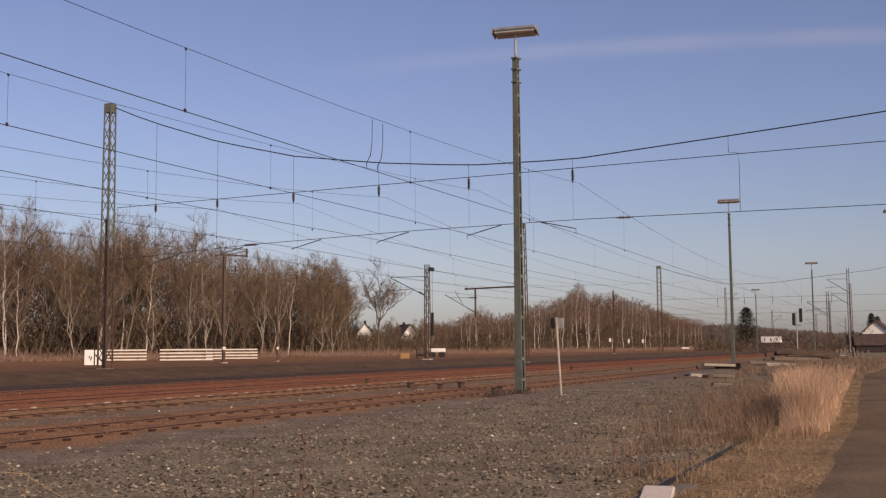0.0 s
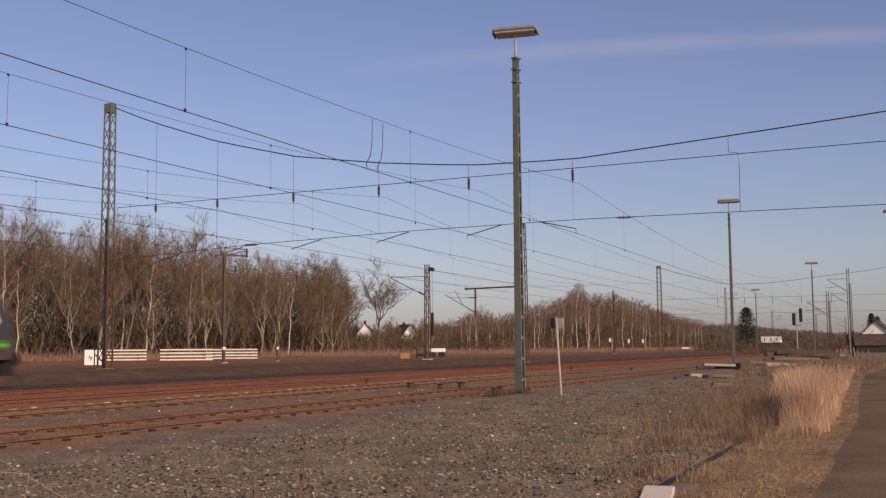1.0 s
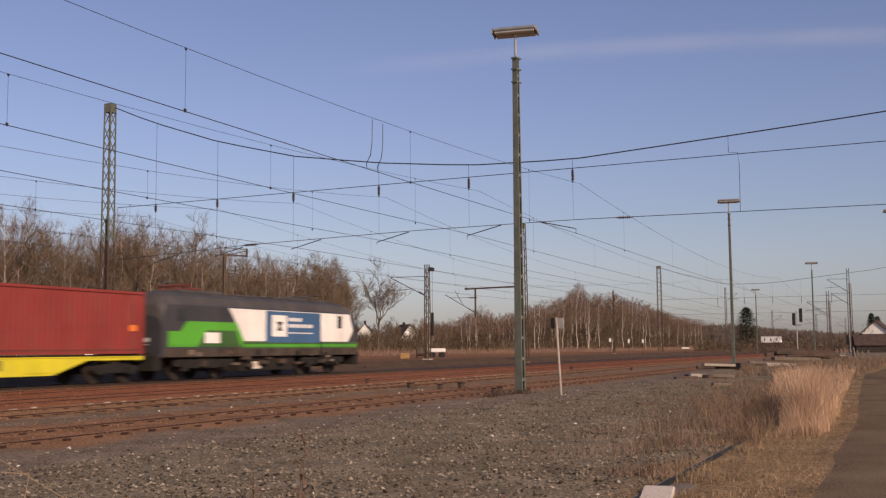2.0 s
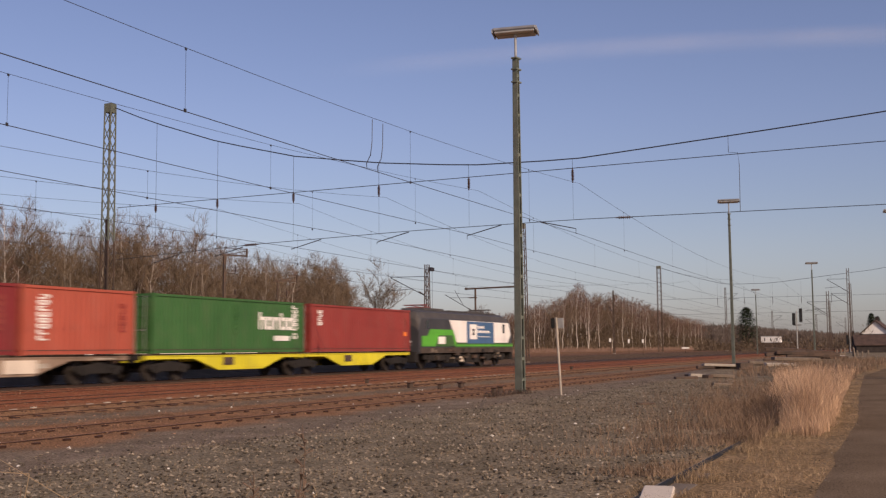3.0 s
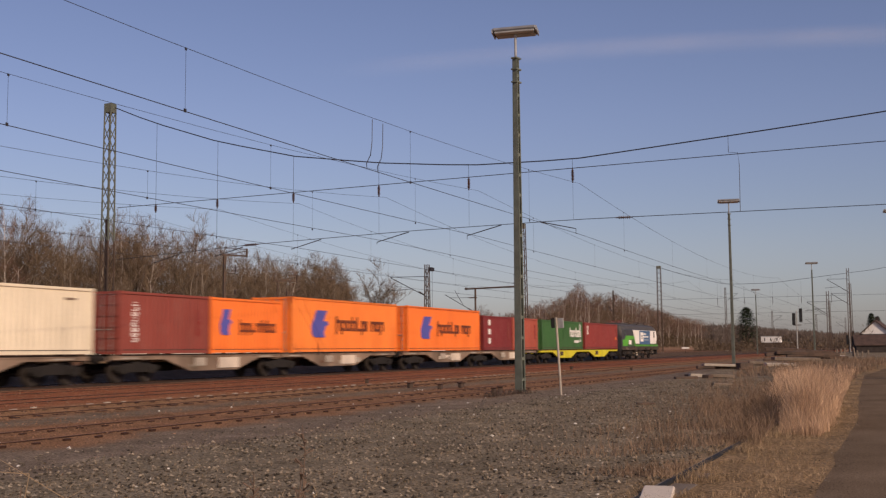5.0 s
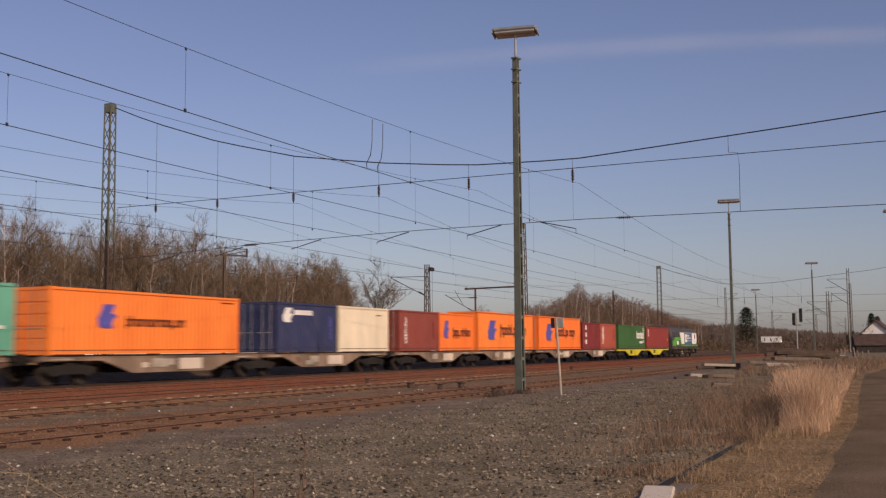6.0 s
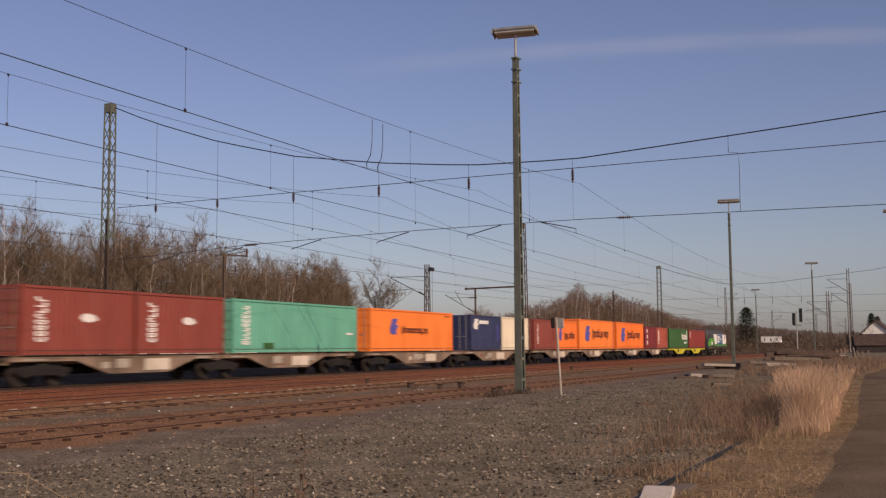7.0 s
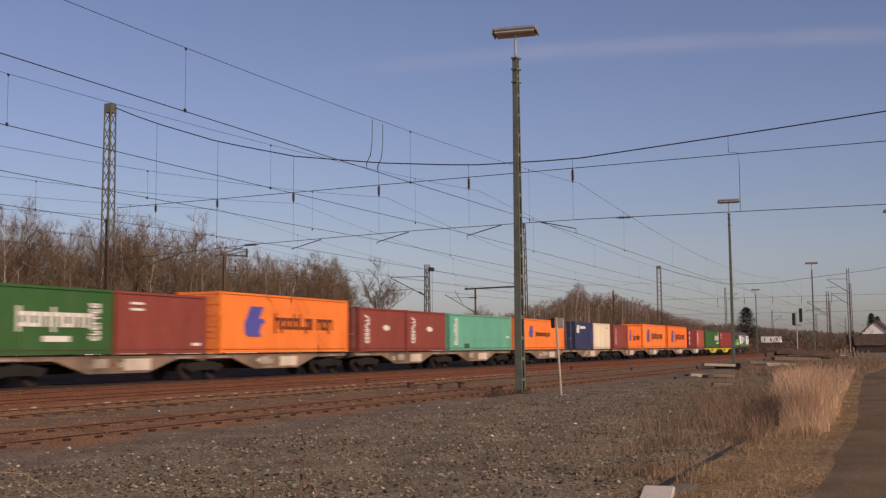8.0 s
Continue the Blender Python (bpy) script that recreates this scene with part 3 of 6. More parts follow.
def pole_mast(x, y, h, r, label):
    """A slim square steel pole with a short crossarm on top and bracket insulators down one side."""
    t = thing("pole_mast", (x, y, ground_z(x, y), 0, 0, -30), label, "mast", "overhead line masts")
    part("pole", bevelled(Mesh().box(-r, r, -r, r, -0.3, h).data("pole", [M_DARKMAST]), r * 0.2), None, t)
    part("footing", Mesh().box(-r * 2.4, r * 2.4, -r * 2.4, r * 2.4, -0.3, 0.06), M_CONCRETE, t)
    part("collar", Mesh().box(-r * 1.25, r * 1.25, -r * 1.25, r * 1.25, 0.95, 1.15), M_PALECONC, t, "white painted band")
    part("crossarm", Mesh().box(-0.35, 1.75, -0.05, 0.05, h - 0.05, h + 0.06).tube((0.0, 0, h), (1.75, 0, h + 0.38), 0.03, n=6).box(1.68, 1.78, -0.06, 0.06, h - 0.1, h + 0.55).tube((-0.35, 0, h + 0.5), (1.72, 0, h + 0.5), 0.025, n=6).tube((-0.3, 0, h), (-0.3, 0, h + 0.5), 0.025, n=6), M_DARKMAST, t)
    for z in (h - 1.15, h - 1.35, h - 2.9):
        part("bracket", Mesh().tube((r, 0, z), (r + 0.75, 0, z + 0.1), 0.03, n=6), M_DARKMAST, t)
        insulator(t, r + 0.75, 0, z + 0.08, z + 0.42)
    return t


# ---- the train ----
SPEED = 25.653
Y_TRAIN = 30.8
MOVING = []


def rolling(ob, x):
    MOVING.append((ob, x))
    return ob


def container(front, length, height, mat, label, marks=(), wagon_z=1.155):
    """A corrugated steel box with its doors at the back end; x runs forward, its back end is at x = 0."""
    L, W, Hc = length, 2.438, height
    t = thing("container", (front - L, Y_TRAIN, wagon_z), label, "container", "shipping containers on the train")
    rolling(t, front - L)
    hw = W / 2
    # corrugated walls
    per, dep = 0.278, 0.022
    n = int((L - 0.36) / per)
    x0 = (L - n * per) / 2
    for s in (-1, 1):
        m = Mesh()
        prof = [(0.1, hw - 0.02)]
        for i in range(n):
            a = x0 + i * per
            prof += [(a, hw - 0.012), (a + 0.072, hw - 0.012), (a + 0.14, hw - 0.012 - dep), (a + 0.21, hw - 0.012 - dep)]
        prof.append((L - 0.1, hw - 0.02))
        for (xa, ya), (xb, yb) in zip(prof, prof[1:]):
            p = [(xa, s * ya, 0.16), (xb, s * yb, 0.16), (xb, s * yb, Hc - 0.1), (xa, s * ya, Hc - 0.1)]
            m.quad(*(p if s < 0 else p[::-1]))
        part("side_panel", m, mat, t)
        part("bottom_rail", Mesh().box(0.15, L - 0.15, s * hw - 0.03, s * hw + 0.03 if s > 0 else s * hw + 0.05, 0.03, 0.165), mat, t)
        # thin dark strip paints the shadow line above the bottom rail
        part("rail_shadow_strip", Mesh().box(0.2, L - 0.2, min(s * (hw - 0.03), s * (hw - 0.006)), max(s * (hw - 0.03), s * (hw - 0.006)), 0.165, 0.195), M_DARKMAST, t, "dark strip drawn as the shadow line above the bottom rail")
        part("top_rail", Mesh().box(0.15, L - 0.15, s * hw - 0.03, s * hw + 0.03, Hc - 0.12, Hc - 0.02), mat, t)
        for x in (0.0, L - 0.16):
            part("corner_post", Mesh().box(x + 0.002, x + 0.158, s * hw - 0.08 if s > 0 else s * hw, s * hw if s > 0 else s * hw + 0.08, 0.115, Hc - 0.115), mat, t)
            for z in (0.0, Hc - 0.118):
                part("corner_casting", Mesh().box(x - 0.004, x + 0.17, min(s * (hw - 0.16), s * (hw + 0.006)), max(s * (hw - 0.16), s * (hw + 0.006)), z, z + 0.118), mat, t)
    m = Mesh()
    m.box(0.05, L - 0.05, -hw + 0.03, hw - 0.03, Hc - 0.075, Hc - 0.05)
    for i in range(int(L / 0.42)):
        m.box(0.2 + i * 0.42, 0.4 + i * 0.42, -hw + 0.12, hw - 0.12, Hc - 0.06, Hc - 0.03)
    part("roof", m, mat, t)
    part("floor_pan", Mesh().box(0.06, L - 0.06, -hw + 0.06, hw - 0.06, 0.06, 0.15), mat, t)
    m = Mesh()
    m.box(L - 0.1, L - 0.06, -hw + 0.05, hw - 0.05, 0.1, Hc - 0.1)
    for i in range(8):
        m.box(L - 0.07, L - 0.03, -1.0 + i * 0.26, -0.88 + i * 0.26, 0.18, Hc - 0.14)
    part("front_wall", m, mat, t)
    part("door_sill", Mesh().box(0.03, 0.15, -hw + 0.1, hw - 0.1, 0.02, 0.15), mat, t)
    part("door_header", Mesh().box(0.03, 0.15, -hw + 0.1, hw - 0.1, Hc - 0.14, Hc - 0.02), mat, t)
    for s in (-1, 1):
        m = Mesh()
        y0, y1 = (-hw + 0.09, -0.01) if s < 0 else (0.01, hw - 0.09)
        m.box(0.06, 0.1, y0, y1, 0.16, Hc - 0.15)
        rows = 5
        hgt = (Hc - 0.31) / rows
        for i in range(rows):
            m.box(0.028, 0.065, y0 + 0.04, y1 - 0.04, 0.16 + i * hgt + 0.035, 0.16 + (i + 1) * hgt - 0.035)
        door = part("door", m, mat, t)
        for q in (0.28, 0.72):
            y = y0 + (y1 - y0) * q
            part("locking_bar", Mesh().tube((0.0, y, 0.1), (0.0, y, Hc - 0.1), 0.02, n=6).box(-0.015, 0.02, y - 0.02, y + 0.3, 1.0, 1.04), M_GALV, door)
    # lettering as plain bars and shapes on the lit wall
    y = -hw - 0.006
    for kind, x, z, w, h, mt in marks:
        m = Mesh()
        if kind == "bar":
            m.box(x, x + w, y - 0.004, y + 0.02, z, z + h)
        elif kind == "words":
            k = max(2, int(w / (h * 0.72)))
            cw = w / k
            rr = random.Random(int(x * 100 + w * 10))
            for i in range(k):
                m = Mesh()
                a, c = x + i * cw + cw * 0.08, x + (i + 1) * cw - cw * 0.06
                lo, hi = z + (0.0 if rr.random() < 0.75 else -h * 0.25), z + h * (1.0 if rr.random() < 0.3 or i == 0 else 0.74)
                m.box(a, a + cw * 0.24, y - 0.004, y + 0.02, lo, hi)
                if rr.random() < 0.85:
                    m.box(a, c, y - 0.003, y + 0.02, z + h * 0.54, z + h * 0.74)
                    m.box(c - cw * 0.24, c, y - 0.004, y + 0.02, z, z + h * 0.72)
                if rr.random() < 0.65:
                    m.box(a, c, y - 0.003, y + 0.02, z, z + h * 0.19)
                part("letter_shape", m, mt, t)
            continue
        elif kind == "column":
            k = max(4, int(h / 0.2))
            rr = random.Random(int(x * 77 + h * 10))
            for i in range(k):
                zz = z + i * h / k
                u, top = w * 0.82, zz + h / k * 0.8
                sh = Mesh().box(x + rr.uniform(0, 0.2) * u, x + u * rr.uniform(0.75, 1), y - 0.004, y + 0.02, zz, zz + (top - zz) * 0.36)
                if rr.random() < 0.75:
                    sh.box(x, x + u * 0.3, y - 0.003, y + 0.02, zz + (top - zz) * 0.36, top)
                if rr.random() < 0.75:
                    sh.box(x + u * 0.68, x + u, y - 0.003, y + 0.02, zz + (top - zz) * 0.36, top)
                if rr.random() < 0.5:
                    sh.box(x + u * 0.3, x + u * 0.68, y - 0.0035, y + 0.02, top - (top - zz) * 0.26, top)
                part("letter_shape", sh, mt, t)
            continue
        elif kind == "squares":
            for i in range(3):
                part("white_square", Mesh().box(x, x + w, y - 0.004, y + 0.02, z + i * h / 2.55, z + i * h / 2.55 + w), mt, t)
            continue
        elif kind == "patch":
            m.prism([(x, z + h * 0.45), (x + w * 0.2, z + h * 0.1), (x + w * 0.55, z), (x + w, z + h * 0.3), (x + w * 0.85, z + h * 0.75), (x + w * 0.4, z + h), (x + w * 0.12, z + h * 0.85)], y - 0.004, y + 0.02)
        elif kind == "emblem":
            m.prism([(x, z + h * 0.40), (x + w * 0.78, z + h * 0.40), (x + w, z + h * 0.48), (x + w * 0.92, z + h * 0.60), (x + w * 0.70, z + h * 0.60), (x + w * 0.92, z + h), (x + w * 0.30, z + h), (x + w * 0.14, z + h * 0.66)], y - 0.004, y + 0.02)
            m.prism([(x + w * 0.04, z + h * 0.12), (x + w * 0.16, z), (x + w * 0.80, z), (x + w * 0.72, z + h * 0.18), (x + w * 0.84, z + h * 0.41), (x, z + h * 0.41)], y - 0.004, y + 0.02)
        part("marking", m, mt, t, "plain painted marking")
    return t


def bogie(parent, x, mat):
    m = Mesh()
    for s in (-1, 1):
        y0, y1 = (-1.12, -1.0) if s < 0 else (1.0, 1.12)
        m.prism([(x - 1.35, 0.52), (x - 0.5, 0.42), (x + 0.5, 0.42), (x + 1.35, 0.52), (x + 1.35, 0.68), (x + 0.6, 0.78), (x - 0.6, 0.78), (x - 1.35, 0.68)], y0, y1)
        for a in (-0.9, 0.9):
            m.box(x + a - 0.16, x + a + 0.16, y0 - 0.08, y1 + 0.08, 0.36, 0.64)
            for q in (-0.24, 0.24):
                m.tube((x + a + q, s * 1.1, 0.42), (x + a + q, s * 1.1, 0.66), 0.075, n=8)
    m.box(x - 0.25, x + 0.25, -1.1, 1.1, 0.5, 0.85)
    b = part("bogie", m, mat, parent)
    for a in (-0.9, 0.9):
        for s in (-1, 1):
            part("wheel", Mesh().tube((x + a, s * 0.69, 0.46), (x + a, s * 0.82, 0.46), 0.46, n=24).tube((x + a, s * 0.67, 0.46), (x + a, s * 0.7, 0.46), 0.49, n=24).tube((x + a, s * 0.82, 0.46), (x + a, s * 0.86, 0.46), 0.13, n=12), M_WHEEL, b)
        part("axle", Mesh().tube((x + a, -0.7, 0.46), (x + a, 0.7, 0.46), 0.085, n=8), M_WHEEL, b)
    return b


M_UNDERGRIME = material("brown_brake_dust", (0.04, 0.032, 0.026), (0.085, 0.064, 0.05), 1.6, 0.9, 0, 0, 20, 0.3)
M_WHEEL = material("grimy_wheel_steel", (0.028, 0.022, 0.019), (0.05, 0.04, 0.034), 4, 0.75, 0.2)


def wagon(front, units, mat, label):
    """A low container wagon in coupled units over shared bogies. units: lengths from the front; x = 0 at the front buffers, running back to minus."""
    total = sum(units) + 1.1
    t = thing("container_wagon", (front, Y_TRAIN, 0), label, "wagon", "container wagons of the train")
    rolling(t, front)
    x = -0.55
    joints = [x - 1.75]
    for i, u in enumerate(units):
        a, b = x - u + 0.12, x - 0.12
        lo = 0.42
        ea, eb = a + (3.3 if i == len(units) - 1 else 2.0), b - (3.3 if i == 0 else 2.0)
        for s in (-1, 1):
            y0, y1 = (-1.17, -1.05) if s < 0 else (1.05, 1.17)
            m = Mesh().prism([(a, 0.93), (ea, 0.93), (ea + 1.75, lo), (eb - 1.75, lo), (eb, 0.93), (b, 0.93), (b, 1.07), (a, 1.07)], y0, y1)
            m.box(a, b, min(y0, y1) - 0.03, max(y0, y1) + 0.03, 1.045, 1.085)
            m.box(ea + 1.8, eb - 1.8, min(y0, y1) - 0.02, max(y0, y1) + 0.02, lo - 0.02, lo + 0.05)
            k = int((eb - ea - 3.6) / 0.9)
            for q in range(k + 1):
                xx = ea + 1.85 + q * (eb - ea - 3.7) / max(1, k)
                m.box(xx - 0.015, xx + 0.015, min(y0, y1) - 0.025, max(y0, y1) + 0.025, lo, 1.05)
            part("side_sill", m, mat, t)
            if s < 0:
                mid = (ea + eb) / 2
                part("data_plate", Mesh().box(mid + 0.3, mid + 1.9, y0 - 0.04, y0 - 0.005, 0.5, 0.98), P_PALEPLATE if mat is not P_YELLOW else mat, t, "pale plate with faded data")
                rr = random.Random(int(front * 10) + i)
                if mat is not P_YELLOW:
                    for q in range(4):
                        xx, ww, zz = rr.uniform(ea + 1.2, eb - 1.8), rr.uniform(0.3, 0.9), rr.uniform(0.5, 0.75)
                        part("repair_patch", Mesh().box(xx, xx + ww, y0 - 0.012 - 0.003 * q, y0 - 0.004, zz, zz + rr.uniform(0.15, 0.27)), (P_PALEPLATE, M_CONCRETE, M_SOILCONC, M_SLEEPER)[rr.randrange(4)], t, "faded paint patch")
                    for xx in (a + 0.6, b - 1.9):
                        part("side_strip", Mesh().box(xx, xx + 1.05, y0 - 0.02, y0 - 0.005, 0.96, 1.03), M_CONCRETE, t, "pale strip over the bogie")
                part("data_plate", Mesh().box(mid - 1.5, mid - 0.7, y0 - 0.035, y0 - 0.005, 0.62, 0.98), M_CONCRETE if mat is not P_YELLOW else M_DARKMAST, t, "weathered plate")
        for xx in np.linspace(a + 0.15, b - 0.15, 7):
            part("cross_member", Mesh().box(xx - 0.08, xx + 0.08, -1.06, 1.06, 0.88, 1.07), mat, t)
        # added strips fill the gap and colour it dark like the containers' shade
        part("gap_shade_strip", Mesh().box(a, b, -1.08, -1.02, 1.07, 1.15).box(a, b, 1.02, 1.08, 1.07, 1.15), M_DARKMAST, t, "dark strip standing for the shade under the containers")
        part("centre_sill", Mesh().box(a, b, -0.2, 0.2, 0.8, 1.05), mat, t)
        for xx in (a + 0.3, b - 0.3, (a + b) / 2 - 0.3, (a + b) / 2 + 0.3):
            for s in (-1, 1):
                part("container_spigot", Mesh().box(xx - 0.1, xx + 0.1, s * 1.1 - 0.09, s * 1.1 + 0.09, 1.08, 1.154), M_DARKMAST, t)
        part("air_tank", Mesh().tube(((a + b) / 2 - 2.0, 0.3, 0.6), ((a + b) / 2 - 0.6, 0.3, 0.6), 0.2, n=10), P_BOGIE, t)
        part("brake_box", Mesh().box((a + b) / 2 + 0.5, (a + b) / 2 + 1.1, -0.5, 0.3, 0.45, 0.85), P_BOGIE, t)
        x -= u
        joints.append(x if i < len(units) - 1 else x + 1.75)
    for j in joints:
        bogie(t, j, P_BOGIE)
    for xe, d in ((-0.55, 1), (-0.55 - sum(units), -1)):
        for s in (-0.875, 0.875):
            part("buffer", Mesh().tube((xe, s, 1.0), (xe + d * 0.45, s, 1.0), 0.1, n=10).tube((xe + d * 0.45, s, 1.0), (xe + d * 0.53, s, 1.0), 0.23, n=14), P_BOGIE, t)
    return t


def locomotive():
    """A four-axle electric locomotive; x = 0 amidships, facing +x."""
    c = -5.75
    t = thing("electric_locomotive", (c, Y_TRAIN, 0), "grey, green and white electric locomotive with blue side panel", "locomotive")
    rolling(t, c)
    hw = 1.49
    X = lambda a: a - c
    # body shell: a ring of sections, the side leaning in near the roof, the noses sloped and narrowed
    ring = [(-hw, 1.0), (-hw, 3.28), (-1.22, 3.72), (-0.9, 3.86), (0.9, 3.86), (1.22, 3.72), (hw, 3.28), (hw, 1.0)]
    stations = [(X(-14.32), 0.95, 0.62), (X(-14.25), 0.965, 0.80), (X(-14.05), 0.985, 0.975), (X(-13.6), 1.0, 1.0), (X(1.6), 1.0, 1.0), (X(2.5), 0.97, 0.95), (X(3.1), 0.90, 0.70), (X(3.35), 0.84, 0.53)]
    m = Mesh()
    n = len(ring)
    for x, sy, sz in stations:
        m.v.extend((x, y * sy, 1.0 + (z - 1.0) * sz) for y, z in ring)
    for i in range(len(stations) - 1):
        for k in range(n):
            j = (k + 1) % n
            m.f.append((i * n + k, (i + 1) * n + k, (i + 1) * n + j, i * n + j))
            top = min(ring[k][1], ring[j][1]) > 3.2
            m.m.append(1 if top else 0)
    m.f += [tuple(range(n - 1, -1, -1)), tuple((len(stations) - 1) * n + k for k in range(n))]
    m.m += [0, 0]
    me = m.data("body", [P_LOCOGREY, P_LOCOROOF])
    body = part("body", bevelled(me, 0.04, 2), None, t, "anthracite body shell")
    for s in (-1, 1):
        def panel(name, outline, mt, lift, label=""):
            y0, y1 = (-hw - lift, -hw + 0.02) if s < 0 else (hw - 0.02, hw + lift)
            o = [(X(a), z) for a, z in outline]
            return part(name, Mesh().prism(o, y0, y1), mt, body, label)
        panel("white_panel", [(-8.25, 1.72), (1.9, 1.72), (2.45, 2.35), (2.05, 3.24), (-9.5, 3.24)], P_LOCOWHITE, 0.010, "white side panel")
        panel("blue_panel", [(-6.4, 1.66), (-1.15, 1.66), (-1.15, 3.21), (-6.4, 3.21)], P_LOCOBLUE, 0.016, "blue square panel")
        panel("emblem", [(-5.9, 1.96), (-4.5, 1.96), (-4.5, 3.02), (-5.9, 3.02)], P_LOCOWHITE, 0.021, "white emblem square")
        panel("emblem", [(-5.45, 2.25), (-4.9, 2.25), (-5.1, 2.48), (-4.85, 2.7), (-5.5, 2.7), (-5.3, 2.48)], P_LOCOGREY, 0.026)
        for a, b, z0, z1 in ((-4.35, -2.9, 2.74, 2.92), (-4.35, -1.8, 2.42, 2.60), (-4.35, -1.9, 2.12, 2.18)):
            k = int((b - a) / 0.22)
            for i in range(k):
                panel("lettering", [(a + i * 0.22, z0), (a + i * 0.22 + 0.16, z0), (a + i * 0.22 + 0.16, z1), (a + i * 0.22, z1)], P_LOCOWHITE, 0.021)
        # the darker green paints the shade between white panel and bright stripe
        panel("green_stripe", [(-8.5, 1.38), (2.95, 1.38), (2.95, 1.70), (-8.28, 1.70)], P_LOCODARKGREEN, 0.008, "dull green band painted as shade below the white panel")
        panel("green_stripe", [(-8.4, 1.46), (2.9, 1.46), (2.9, 1.58), (-8.36, 1.58)], P_LOCOGREEN, 0.012, "green stripe")
        panel("green_panel", [(-13.9, 1.45), (-8.55, 1.45), (-8.25, 1.72), (-8.85, 2.58), (-12.6, 2.58), (-13.1, 2.13), (-13.9, 2.13)], P_LOCOGREEN, 0.010, "bright green side panel")
        panel("dark_panel", [(-11.9, 1.45), (-8.6, 1.45), (-8.95, 2.2), (-11.2, 2.2)], P_LOCODARKGREEN, 0.016, "darker green panel")
        panel("white_patch", [(-11.35, 1.62), (-10.2, 1.62), (-10.2, 2.1), (-11.35, 2.1)], P_LOCOWHITE, 0.021, "white patch with faint lettering")
        panel("cab_window", [(0.7, 2.45), (1.15, 2.45), (1.15, 3.12), (0.7, 3.12)], M_GLASS, 0.018)
        panel("cab_window", [(-13.3, 2.6), (-12.8, 2.6), (-12.8, 3.12), (-13.3, 3.12)], M_GLASS, 0.018)
        panel("lower_skirt", [(-14.1, 1.02), (3.0, 1.02), (3.0, 1.375), (-14.1, 1.375)], M_UNDERGRIME, 0.006)
    # noses: windscreens, lights
    for d, xe in ((1, X(2.83)), (-1, X(-14.1))):
        part("windscreen", Mesh().quad((xe + d * 0.19, -1.1, 2.75), (xe + d * 0.19, 1.1, 2.75), (xe - d * 0.22, 1.05, 3.45), (xe - d * 0.22, -1.05, 3.45)).quad((xe + d * 0.12, 1.1, 2.75), (xe + d * 0.12, -1.1, 2.75), (xe - d * 0.3, -1.05, 3.45), (xe - d * 0.3, 1.05, 3.45)), M_GLASS, body, "dark windscreen")
        for s in (-1, 1):
            part("headlight", Mesh().tube((xe + d * 0.5, s * 0.95, 1.75), (xe + d * 0.6, s * 0.95, 1.75), 0.1, n=12), M_DIFFUSER, body)
            part("handrail", Mesh().tube((xe + d * 0.62, s * 0.4, 1.55), (xe + d * 0.62, s * 1.1, 1.55), 0.025, n=6), M_GALV, body)
            part("buffer", Mesh().tube((xe + d * 0.35, s * 0.875, 1.03), (xe + d * 0.95, s * 0.875, 1.03), 0.11, n=10).tube((xe + d * 0.95, s * 0.875, 1.03), (xe + d * 1.02, s * 0.875, 1.03), 0.25, n=14), P_BOGIE, t)
        part("bumper_beam", Mesh().box(min(xe, xe + d * 0.55), max(xe, xe + d * 0.55), -1.3, 1.3, 0.45, 1.1), P_BOGIE, t)
    # roof gear
    for a, b, h in ((-12.2, -9.0, 0.16), (-8.0, -5.5, 0.1), (-4.6, -1.4, 0.14), (-0.6, 1.0, 0.1)):
        part("roof_hatch", bevelled(Mesh().box(X(a), X(b), -0.85, 0.85, 3.84, 3.86 + h).data("roof_hatch", [P_LOCOROOF]), 0.04), None, t)
    for a, d in ((-12.0, 1), (0.2, -1)):
        m = Mesh()
        x = X(a)
        for s in (-0.4, 0.4):
            m.tube((x, s, 4.06), (x + d * 1.9, s * 0.8, 4.12), 0.03, n=6).tube((x + d * 1.9, s * 0.8, 4.12), (x + d * 0.2, s * 0.9, 4.2), 0.025, n=6)
        m.tube((x + d * 0.2, -0.85, 4.22), (x + d * 0.2, 0.85, 4.22), 0.035, n=6).tube((x + d * 0.45, -0.85, 4.22), (x + d * 0.45, 0.85, 4.22), 0.035, n=6)
        for s in (-0.5, 0.5):
            for q in (0.0, 1.4):
                m.tube((x + d * q, s, 3.85), (x + d * q, s, 4.08), 0.05, n=6)
        part("pantograph", m, P_PANTO if d > 0 else P_LOCOROOF, t, "folded red-brown pantograph" if d > 0 else "folded grey pantograph")
    # boxes and pipes hung along the underframe
    rr = random.Random(5)
    for k in range(22):
        a, w, z = rr.uniform(-13.8, 2.4), rr.uniform(0.15, 0.6), rr.uniform(0.5, 1.15)
        part("underframe_box", Mesh().box(X(a), X(a) + w, -1.5 - rr.uniform(0.0, 0.05), -1.3, z, z + rr.uniform(0.1, 0.28)), (P_BOGIE, M_UNDERGRIME, M_SOILCONC, M_DARKMAST)[rr.randrange(4)], t)
